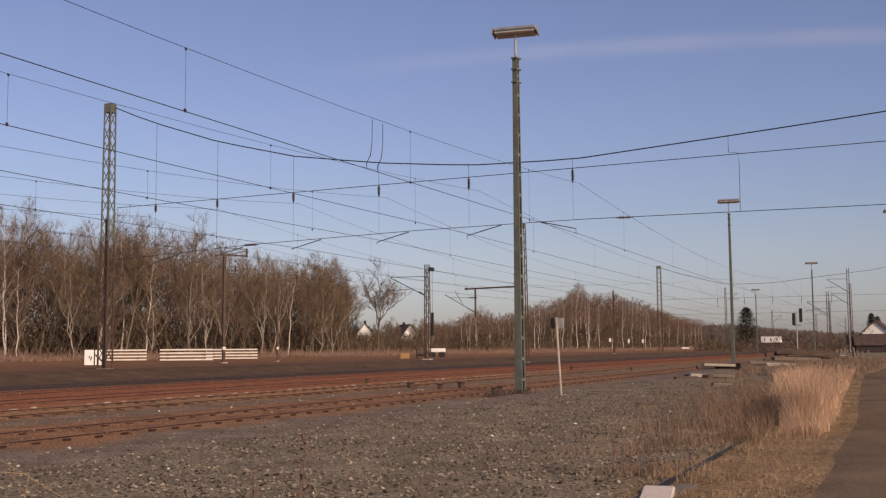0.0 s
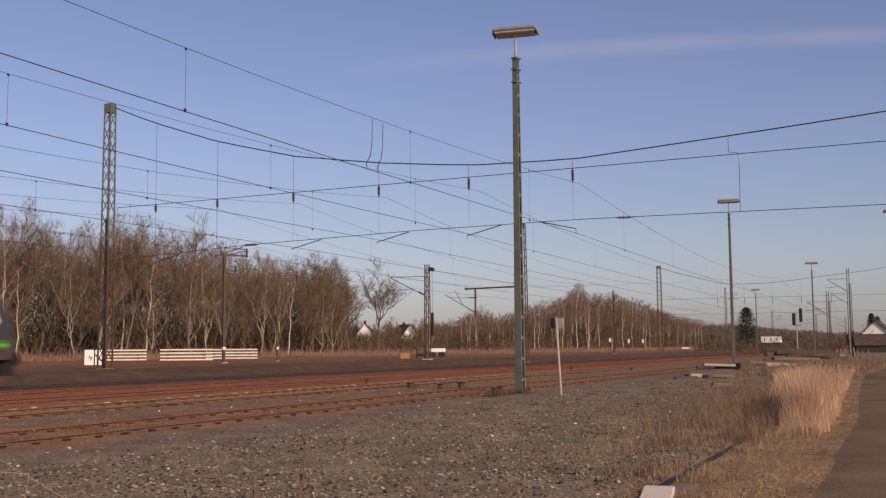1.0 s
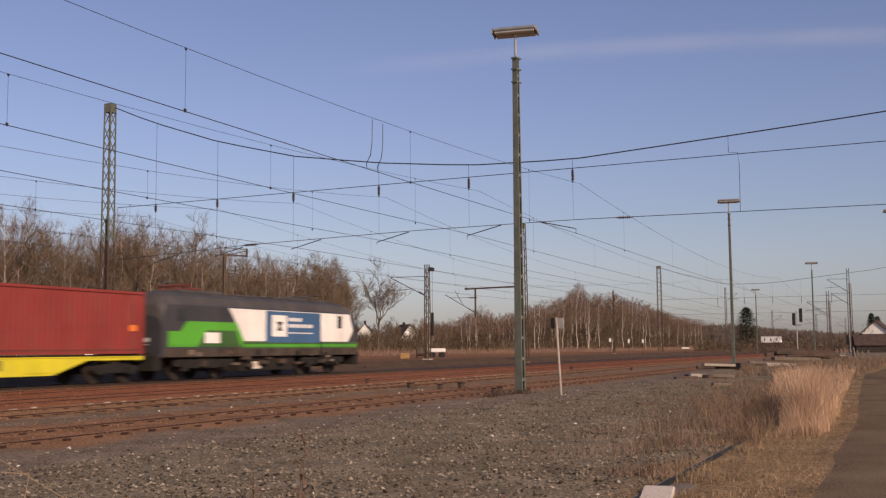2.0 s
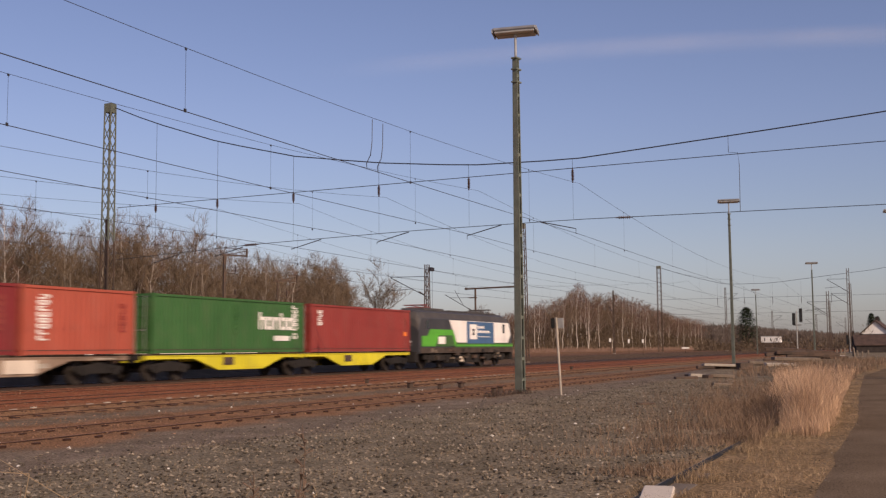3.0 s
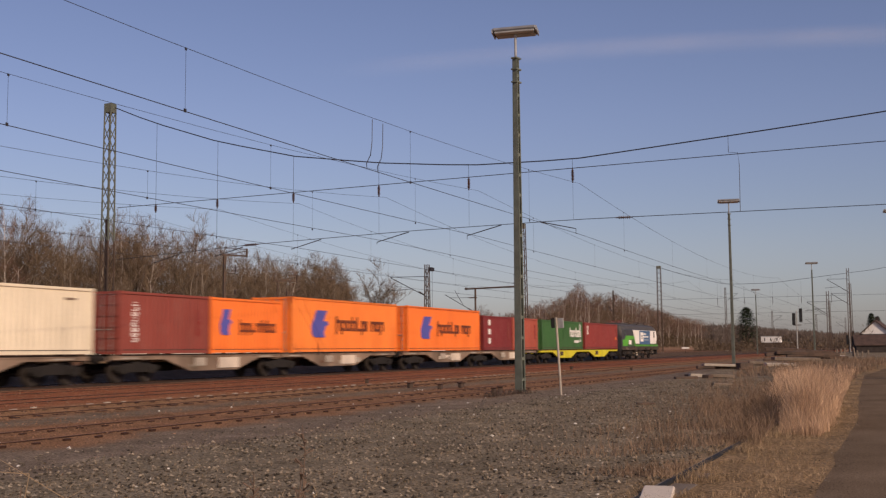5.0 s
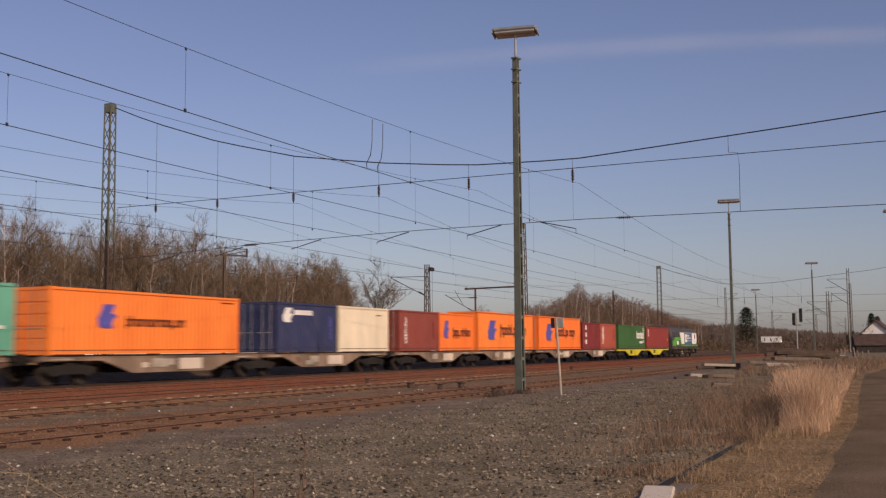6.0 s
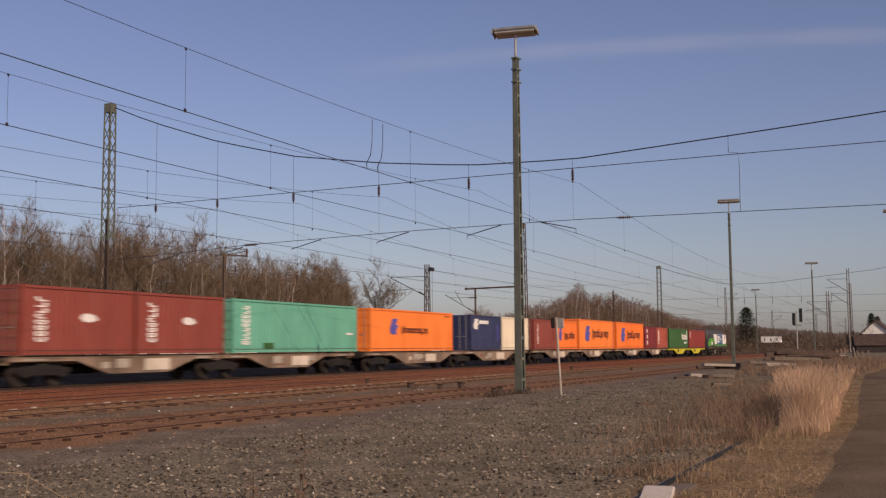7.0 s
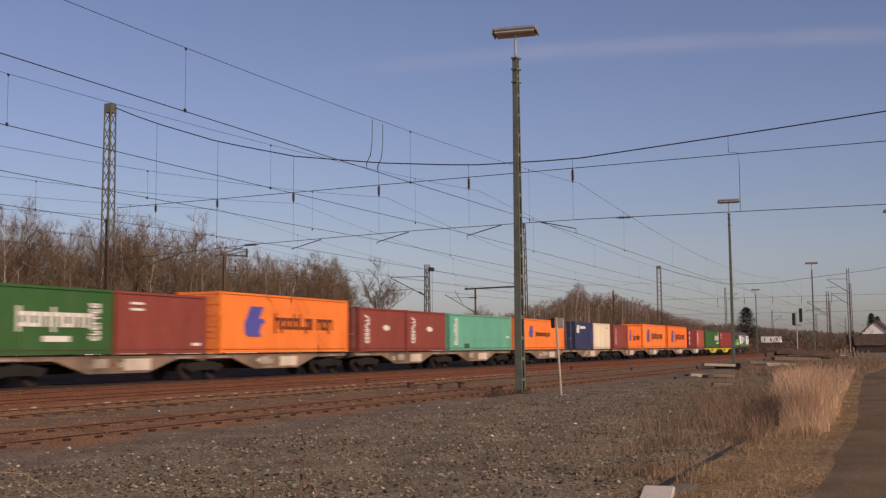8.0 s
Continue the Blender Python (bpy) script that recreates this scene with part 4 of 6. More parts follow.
    # running gear
    for xb in (X(-11.0), X(-0.5)):
        m = Mesh()
        for s in (-1, 1):
            y0, y1 = (-1.3, -1.15) if s < 0 else (1.15, 1.3)
            m.prism([(xb - 2.2, 0.62), (xb - 0.6, 0.5), (xb + 0.6, 0.5), (xb + 2.2, 0.62), (xb + 2.2, 0.9), (xb - 2.2, 0.9)], y0, y1)
            for a in (-1.5, 1.5):
                m.box(xb + a - 0.2, xb + a + 0.2, y0 - 0.05, y1 + 0.05, 0.4, 0.82)
                for q in (-0.34, 0.34):
                    m.tube((xb + a + q, s * 1.22, 0.6), (xb + a + q, s * 1.22, 0.98), 0.1, n=8)
            m.tube((xb - 0.25, s * 1.24, 0.55), (xb - 0.25, s * 1.24, 1.0), 0.14, n=8).tube((xb + 0.25, s * 1.24, 0.55), (xb + 0.25, s * 1.24, 1.0), 0.14, n=8)
        m.box(xb - 1.9, xb + 1.9, -0.6, 0.6, 0.4, 0.95)
        bg = part("bogie", m, P_BOGIE, t)
        for a in (-1.5, 1.5):
            for s in (-1, 1):
                part("wheel", Mesh().tube((xb + a, s * 0.69, 0.625), (xb + a, s * 0.82, 0.625), 0.625, n=28).tube((xb + a, s * 0.82, 0.625), (xb + a, s * 0.9, 0.625), 0.2, n=14), M_WHEEL, bg)
    part("transformer_box", Mesh().box(X(-8.2), X(-3.4), -1.25, 1.25, 0.32, 1.0), P_BOGIE, t)
    part("equipment_cover", Mesh().box(X(-7.2), X(-6.5), -1.29, -1.24, 0.4, 0.75), P_PALEPLATE, t, "pale cover plate")
    return t


def build_train():
    locomotive()
    WH, INK, BL = P_WHITE, P_INK, P_BLUE

    def hl(L):  # blue emblem and dark wordmark
        return [("emblem", L * 0.16, 0.8, L * 0.15, 1.45, BL), ("words", L * 0.375, 1.18, L * 0.485, 0.8, INK)]
    H6, H8 = 2.896, 2.591
    yellow, beige = "bright yellow container wagon on dark bogies", "dusty beige-brown container wagon on dark bogies"
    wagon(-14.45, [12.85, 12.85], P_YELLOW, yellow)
    container(-15.15, 12.19, H8, P_RED, "dark red corrugated container on the yellow wagon", [("column", 0.75, 1.45, 0.55, 0.85, WH), ("bar", 11.3, 0.95, 0.4, 0.25, P_ORANGE), ("column", 11.5, 1.5, 0.2, 0.6, P_BROWNRED)])
    container(-28.1, 12.19, H8, P_GREEN, "dark green corrugated container with white block lettering", [("words", 8.0, 1.15, 3.2, 0.85, WH), ("column", 11.1, 0.7, 0.6, 1.75, WH), ("bar", 9.4, 0.6, 1.4, 0.25, WH), ("column", 5.9, 0.9, 0.5, 1.4, P_GREEN)])
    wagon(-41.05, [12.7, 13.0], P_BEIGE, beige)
    container(-41.45, 6.06, H8, P_LIGHTRED, "faded coral red short container with white lettering", [("column", 0.75, 0.55, 0.7, 1.75, WH), ("column", 5.2, 0.9, 0.4, 1.2, P_RED)])
    container(-47.75, 6.06, H8, P_MAROON, "maroon short container with three white squares", [("squares", 1.0, 0.5, 0.42, 1.75, WH), ("column", 5.1, 0.9, 0.4, 1.3, P_BROWNRED)])
    container(-54.6, 12.19, H6, P_ORANGE2, "tall orange container with blue emblem", hl(12.19))
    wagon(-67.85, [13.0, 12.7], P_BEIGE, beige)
    container(-68.35, 12.19, H6, P_ORANGE, "tall orange container with blue emblem", hl(12.19))
    container(-81.4, 6.06, H8, P_ORANGE2, "short orange container with blue emblem", [("emblem", 0.7, 0.85, 0.9, 1.2, BL), ("words", 2.2, 1.0, 3.2, 0.6, INK)])
    container(-87.6, 6.06, H8, P_BROWNRED, "oxide red short container with white column of letters", [("column", 0.8, 0.5, 0.4, 1.7, WH), ("column", 5.1, 0.8, 0.4, 1.2, P_RED)])
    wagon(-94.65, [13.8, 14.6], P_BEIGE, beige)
    container(-95.15, 6.06, H8, P_CREAM, "cream white short container", [("bar", 4.5, 2.1, 0.6, 0.08, P_BEIGE)])
    container(-101.5, 6.06, H8, P_NAVY, "navy blue short container with white emblem", [("emblem", 0.5, 1.55, 1.0, 0.75, WH), ("bar", 1.6, 1.95, 1.8, 0.25, WH), ("column", 5.2, 0.7, 0.35, 1.3, P_BLUE)])
    container(-110.95, 12.19, H8, P_ORANGE, "orange container with smaller blue emblem", [("emblem", 2.6, 1.05, 1.1, 0.95, BL), ("words", 4.2, 1.15, 3.9, 0.42, INK), ("bar", 10.8, 2.3, 1.0, 0.05, INK)])
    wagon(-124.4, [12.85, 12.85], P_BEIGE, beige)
    container(-124.85, 12.19, H8, P_TEAL, "sea green container with white column of letters", [("column", 0.75, 0.4, 0.75, 1.9, WH), ("bar", 11.0, 0.95, 0.7, 0.12, WH), ("bar", 2.6, 0.2, 0.9, 0.3, P_GREEN)])
    container(-137.8, 6.06, H8, P_BROWNRED, "oxide red short container with white marks", [("column", 0.7, 0.5, 0.65, 1.7, WH), ("patch", 3.0, 1.25, 0.95, 0.36, WH)])
    container(-144.1, 6.06, H8, P_BROWNRED, "oxide red short container with white marks", [("column", 0.7, 0.5, 0.65, 1.7, WH), ("patch", 3.0, 1.25, 0.95, 0.36, WH)])
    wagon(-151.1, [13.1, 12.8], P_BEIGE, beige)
    container(-151.55, 12.19, H6, P_ORANGE, "tall orange container with blue emblem", hl(12.19))
    container(-164.75, 6.06, H8, P_BROWNRED, "oxide red short container", [("bar", 0.9, 2.05, 0.8, 0.1, WH), ("bar", 0.9, 1.8, 0.8, 0.1, WH), ("bar", 5.0, 0.35, 0.6, 0.13, WH)])
    container(-171.0, 6.06, H8, P_GREEN, "dark green short container with white block lettering", [("words", 1.0, 1.05, 4.0, 0.75, WH), ("column", 4.75, 0.55, 0.7, 1.5, WH), ("bar", 2.3, 0.5, 1.4, 0.22, WH)])


def motions():
    for ob, x in MOVING:
        z = ob.location.z
        walk(ob, [(t, pose(x + SPEED * t, Y_TRAIN, z)) for t in (0.0, 2.0, 4.0, 6.0, 8.0)])


# ---- trees and plants ----
def tree_meshes(seed, h, birch=False, spread=0.3, thick=0.2, fork=0.3, mains=5, twigs=10, lean=0.1):
    """A bare winter tree: a forking trunk, limbs bending up into a rounded crown, and sprays of thin twigs at their ends."""
    rnd = random.Random(seed)
    tm, cm = Mesh(), Mesh()

    def bough(p, q, r0, r1, segs, sides, mesh, rise, wander):
        """A bent limb from p to q; returns its points."""
        p, q = Vector(p), Vector(q)
        L = (q - p).length
        mid = p.lerp(q, 0.45) + Vector((0, 0, rise * L)) - Vector(((q - p).x, (q - p).y, 0)) * rise * 0.8
        pts = [p]
        for i in range(1, segs + 1):
            u = i / segs
            c = p * (1 - u) ** 2 + mid * 2 * u * (1 - u) + q * u * u
            if i < segs:
                c = c + Vector((rnd.uniform(-1, 1), rnd.uniform(-1, 1), rnd.uniform(-1, 1))) * wander * L
            mesh.tube(pts[-1], c, r0 + (r1 - r0) * (u - 1 / segs), r0 + (r1 - r0) * u, sides, caps=False)
            pts.append(c)
        return pts

    def along(pts, u):
        k = min(int(u * (len(pts) - 1)), len(pts) - 2)
        return pts[k].lerp(pts[k + 1], u * (len(pts) - 1) - k), (pts[k + 1] - pts[k]).normalized()

    def spray(base, d, L, r):
        """One branchlet with its twigs."""
        end = base + d * L + Vector((0, 0, L * (-0.12 if birch else 0.16)))
        cm.tube(base, end, r, r * 0.4, 3, caps=False)
        for _ in range(twigs):
            u = rnd.random() ** 0.7
            a = rnd.uniform(0, 6.283)
            n = (d * 0.9 + Vector((math.cos(a), math.sin(a), rnd.uniform(-0.5, 0.9) - (0.45 if birch else 0.0))) * 0.8).normalized()
            s = base.lerp(end, u)
            e = s + n * h * rnd.uniform(0.03, 0.075)
            w = Vector((rnd.uniform(-1, 1), rnd.uniform(-1, 1), rnd.uniform(-0.4, 0.4))).normalized() * rnd.uniform(0.011, 0.021)
            cm.quad(s - w, s + w, e)

    top = Vector((rnd.uniform(-lean, lean) * h, rnd.uniform(-lean, lean) * h, h * (0.96 if birch else fork)))
    trunk = bough((0, 0, -0.4), top, thick, thick * (0.15 if birch else 0.72), 8 if birch else 5, 6, tm, 0.05, 0.018)
    limbs = []
    if birch:
        for k in range(13):
            u = 0.34 + 0.6 * (k + rnd.random()) / 13
            p, d = along(trunk, u)
            a = k * 2.4 + rnd.uniform(-0.5, 0.5)
            reach = h * spread * (1.15 - u) * rnd.uniform(0.75, 1.15)
            q = p + Vector((math.cos(a) * reach, math.sin(a) * reach, reach * rnd.uniform(0.8, 1.6)))
            limbs.append(bough(p, q, thick * 0.3 * (1.2 - u), 0.012, 4, 4, tm, 0.12, 0.04))
    else:
        for k in range(mains):
            a = k * 6.283 / mains + rnd.uniform(-0.5, 0.5)
            out = spread * h * (rnd.uniform(0.55, 1.0) if k else 0.15)
            z = h * (1.0 - 0.42 * (out / (spread * h)) ** 2) * rnd.uniform(0.92, 1.0)
            q = Vector((top.x + math.cos(a) * out, top.y + math.sin(a) * out, z))
            p, d = along(trunk, rnd.uniform(0.72, 1.0) if k else 1.0)
            limbs.append(bough(p, q, thick * rnd.uniform(0.42, 0.68), 0.02, 7, 5, tm, rnd.uniform(0.05, 0.16), 0.035))
    for pts in limbs:
        n = 5 if birch else 9
        for j in range(n):
            u = (0.15 if birch else 0.3) + (0.85 if birch else 0.68) * (j + rnd.random()) / n
            p, d = along(pts, min(u, 0.99))
            a = rnd.uniform(0, 6.283)
            n2 = (d * 0.8 + Vector((math.cos(a), math.sin(a), rnd.uniform(-0.15, 0.7))) * 0.85).normalized()
            L = h * (0.06 if birch else 0.15) * rnd.uniform(0.6, 1.15) * (1.25 - 0.55 * u)
            if birch:
                spray(p, n2, L, 0.014)
                spray(p, (n2 + d).normalized(), L * 0.8, 0.012)
                continue
            sub = bough(p, p + n2 * L, thick * 0.16 * (1.2 - u) + 0.012, 0.012, 3, 4, tm, 0.08, 0.06)
            for i in range(6):
                v = 0.2 + 0.8 * (i + rnd.random()) / 6
                b, bd = along(sub, min(v, 0.99))
                c = rnd.uniform(0, 6.283)
                spray(b, (bd * 0.8 + Vector((math.cos(c), math.sin(c), rnd.uniform(-0.2, 0.9))) * 0.8).normalized(), h * rnd.uniform(0.04, 0.075), 0.014)
    return tm, cm


def make_tree(seed, h, birch, label, bark=None, twig=None, **kw):
    tm, cm = tree_meshes(seed, h, birch, **kw)
    t = thing("birch_tree" if birch else "bare_tree", (0, 0, 0), label, "tree", "trees of the wood")
    part("trunk", tm, bark or (M_BIRCH if birch else M_BARK), t)
    part("crown", cm, twig or (M_TWIGRED if birch else M_TWIG), t)
    return t


def build_wood():
    rnd = random.Random(11)
    H = 18.5
    broad = [make_tree(100 + i, H, False, "bare grey-brown winter tree with a rounded twiggy crown", thick=0.15 + 0.02 * (i % 4), spread=(0.26, 0.33, 0.22)[i % 3], fork=(0.22, 0.34, 0.42, 0.28)[i % 4], mains=(6, 5, 7)[i % 3]) for i in range(8)]
    birch = [make_tree(200 + i, H, True, "slender pale-trunked birch with reddish bare twigs", thick=0.13, spread=0.26, lean=0.03, twigs=11) for i in range(4)]
    pale = [make_tree(300 + i, H, False, "pale forked tree with bare leaning limbs at the wood's edge", M_PALEBARK, thick=0.15, spread=0.24 + 0.03 * i, fork=(0.16, 0.24, 0.12)[i], mains=4, lean=0.07, twigs=6) for i in range(3)]
    used = set()

    def put(kind, x, y, s, tilt=3.0, wide=1.0):
        src = kind[rnd.randrange(len(kind))]
        m = pose(x, y, ground_z(x, y) - 0.1, rnd.uniform(-tilt, tilt), rnd.uniform(-tilt, tilt), rnd.uniform(0, 360)) @ Matrix.Diagonal((s * wide, s * wide, s * rnd.uniform(0.95, 1.05), 1))
        if src.name not in used:
            used.add(src.name)
            ob = src
        else:
            ob = copy_thing(src, Matrix())
        ob.matrix_basis = m
    # crown height of the wood's edge, along it
    prof_x = [80, 95, 101, 106, 110, 118, 126, 131, 138, 145, 155, 170, 178, 187, 196, 204, 219, 232, 250, 261, 285, 320, 336, 350, 374, 416, 490, 560]
    prof_h = [17.0, 17.6, 19.3, 16.4, 17.8, 20.6, 19.8, 20.2, 18.6, 17.6, 17.8, 18.2, 18.6, 15.5, 13.0, 9.5, 7.5, 8.0, 12.0, 9.8, 13.5, 17.6, 24.0, 18.5, 21.5, 19.5, 16.0, 15.0]

    def crown(x, y):
        """The height that the wood reaches at a place further back, along the line of sight to its edge."""
        return float(np.interp(x * 100 / y, prof_x, prof_h)) * y / 100

    def gap(x, y):
        return 1.82 < x / y < 2.14

    for row, (dy, step) in enumerate(((0, 4.0), (7, 4.0), (15, 4.6))):
        x = 74.0 + row * 2.0
        while x < 560:
            y = 100 + dy + rnd.uniform(-2.5, 2.5)
            b = rnd.random() < (0.08 if x < 215 else 0.72)
            if not gap(x, y) and not (206 < x < 290 and rnd.random() < 0.4):
                k = crown(x, y) / H
                put(birch if b else broad, x + rnd.uniform(-1.5, 1.5), y, k * rnd.uniform(0.84, 1.0), 3.0, 0.95 if k > 0.8 else 1.15)
            x += step * (1 + max(0, x - 200) / 240) * rnd.uniform(0.7, 1.3)
    # the single tree before the houses, and bushes round it
    single = make_tree(151, H, False, "single bare tree with a wide dark twiggy crown", thick=0.17, spread=0.30, fork=0.36, mains=8, lean=0.02, twigs=15)
    put([single], 193.0, 99.5, 1.0, 1.0)
    for x, y, k in ((186.0, 103.0, 0.8), (203.0, 101.0, 0.45), (209.0, 104.0, 0.38), (215.0, 101.0, 0.42), (198.0, 108.0, 0.5)):
        put(broad, x, y, k)
    # pale trunks at the edge of the wood
    for az, k, kind in ((44.1, 0.62, birch), (44.7, 0.58, birch), (47.4, 0.7, pale), (48.6, 0.75, pale), (51.0, 0.6, pale), (53.2, 0.78, pale), (53.9, 0.82, pale), (54.6, 0.7, pale), (56.6, 0.86, pale), (57.2, 0.8, pale), (58.0, 0.8, birch), (59.6, 0.72, pale), (60.3, 0.7, pale)):
        y = rnd.uniform(93.5, 96.0)
        put(kind, y * math.tan(radians(az)), y, k, 6.0)
    for k in range(12):
        put(broad, 88 + k * 8.0 + rnd.uniform(-2, 2), rnd.uniform(94.5, 98.0), rnd.uniform(0.35, 0.6), 4.0, 1.25)
    # dense thin brush that fills the wood
    m = Mesh()

    def sliver(x, y, z, L, w, steep, mat=0):
        a, b = rnd.uniform(0, 6.283), rnd.uniform(0, 6.283)
        d = Vector((math.cos(a), math.sin(a), rnd.uniform(0.2, steep))).normalized()
        v = Vector((math.cos(b), math.sin(b), rnd.uniform(-0.4, 0.4))) * w
        s = Vector((x, y, z))
        m.quad(s - v, s + v, s + d * L, mat=mat)

    for _ in range(165000):
        x = 68 + 520 * rnd.random() ** 1.4
        y = rnd.uniform(99, 140)
        k = 1 + max(0, x - 200) / 250
        top = crown(x, y) * (0.74 if y > 106 else 0.4) * (0.86 + 0.42 * noise.noise(Vector((x * 0.13, y * 0.13, 4))))
        if 200 < x < 300:
            top *= 0.8
        if gap(x, y):
            top = 4.5 if y > 106 else 2.2
        u = rnd.random() ** 1.25
        sliver(x, y, 0.35 + u * top, rnd.uniform(0.6, 2.0), rnd.uniform(0.05, 0.13) * k * (1 - 0.72 * u), 2.2)
    # fine twigs up in the crowns, in rounded heads
    for _ in range(125000):
        x = 68 + 520 * rnd.random() ** 1.5
        y = rnd.uniform(100, 122)
        head = 0.5 + 0.5 * math.sin(x * 0.78 + 2.0 * noise.noise(Vector((x * 0.11, y * 0.11, 2)))) * math.cos(y * 0.55 + x * 0.13)
        top = crown(x, y) * (0.80 + 0.20 * head)
        if gap(x, y) or 200 < x < 300 and rnd.random() < 0.45:
            continue
        sliver(x, y, top * (0.42 + 0.56 * rnd.random() ** 0.8), rnd.uniform(0.4, 1.3), rnd.uniform(0.014, 0.034) * (1 + max(0, x - 200) / 250), 2.6, 1 if x < 215 or rnd.random() < 0.3 else 2)
    for _ in range(64000):
        x = 90 + 530 * rnd.random() ** 1.35
        y = rnd.uniform(128, 150)
        k = 1 + max(0, x - 200) / 250
        top = crown(x, y) * 0.76 * (0.86 + 0.36 * noise.noise(Vector((x * 0.1, y * 0.1, 8))))
        if gap(x, y):
            top = 3.5 if x / y < 2.02 else 2.4
        u = rnd.random() ** 1.1
        sliver(x, y, 0.3 + u * top, rnd.uniform(0.8, 2.4), rnd.uniform(0.16, 0.36) * k * (1 - 0.75 * u), 1.8)
    # woods behind the houses
    for _ in range(20000):
        x = rnd.uniform(290, 470)
        y = rnd.uniform(162, 185)
        top = 7.5 + 6.0 * noise.noise(Vector((x * 0.07, 2, 6)))
        sliver(x, y, 0.3 + rnd.random() * top, rnd.uniform(1.0, 2.4), rnd.uniform(0.07, 0.2), 1.8)
    tagged(part("wood_undergrowth", m, [M_UNDER, M_TWIG, M_TWIGRED]), "dense brown winter brush filling the wood", "undergrowth", kind="stuff")
    # red-brown weeds along the wood's foot
    m = Mesh()
    for _ in range(30000):
        x = 50 + 450 * rnd.random() ** 1.4
        y = rnd.uniform(66, 101)
        if x < 125 and y < 74:
            continue
        h = rnd.uniform(0.25, 1.0) * (1.5 if y > 88 else 0.8) * (0.9 + 0.6 * noise.noise(Vector((x * 0.15, y * 0.15, 1))))
        s = Vector((x, y, 0.38))
        w = Vector((rnd.uniform(0.5, 1), -0.4, 0)) * rnd.uniform(0.02, 0.06) * (1 + x / 300)
        m.quad(s - w, s + w, s + Vector((rnd.uniform(-0.5, 0.5), rnd.uniform(-0.5, 0.5), h)))
    tagged(part("weed_belt", m, M_REDWEED), "low red-brown dead weeds at the edge of the wood", "weeds", kind="stuff")


def blades(name, label, mat, n, place, hmin, hmax, width, seed, bend=0.35):
    rnd = random.Random(seed)
    m = Mesh()
    for _ in range(n):
        p = place(rnd)
        if p is None:
            continue
        x, y, k = p
        h = rnd.uniform(hmin, hmax) * k
        a = rnd.uniform(0, 6.283)
        b = rnd.uniform(0.05, bend) * h
        s = Vector((x, y, ground_z(x, y) - 0.02))
        mid = s + Vector((math.cos(a) * b * 0.35, math.sin(a) * b * 0.35, h * 0.6))
        e = s + Vector((math.cos(a) * b, math.sin(a) * b, h))
        c = rnd.uniform(0, 6.283)
        w = Vector((math.cos(c), math.sin(c), 0)) * width * rnd.uniform(0.6, 1.3)
        m.quad(s - w, s + w, mid + w * 0.8, mid - w * 0.8)
        m.quad(mid - w * 0.8, mid + w * 0.8, e)
    tagged(part(name, m, mat), label, "grass", kind="stuff")


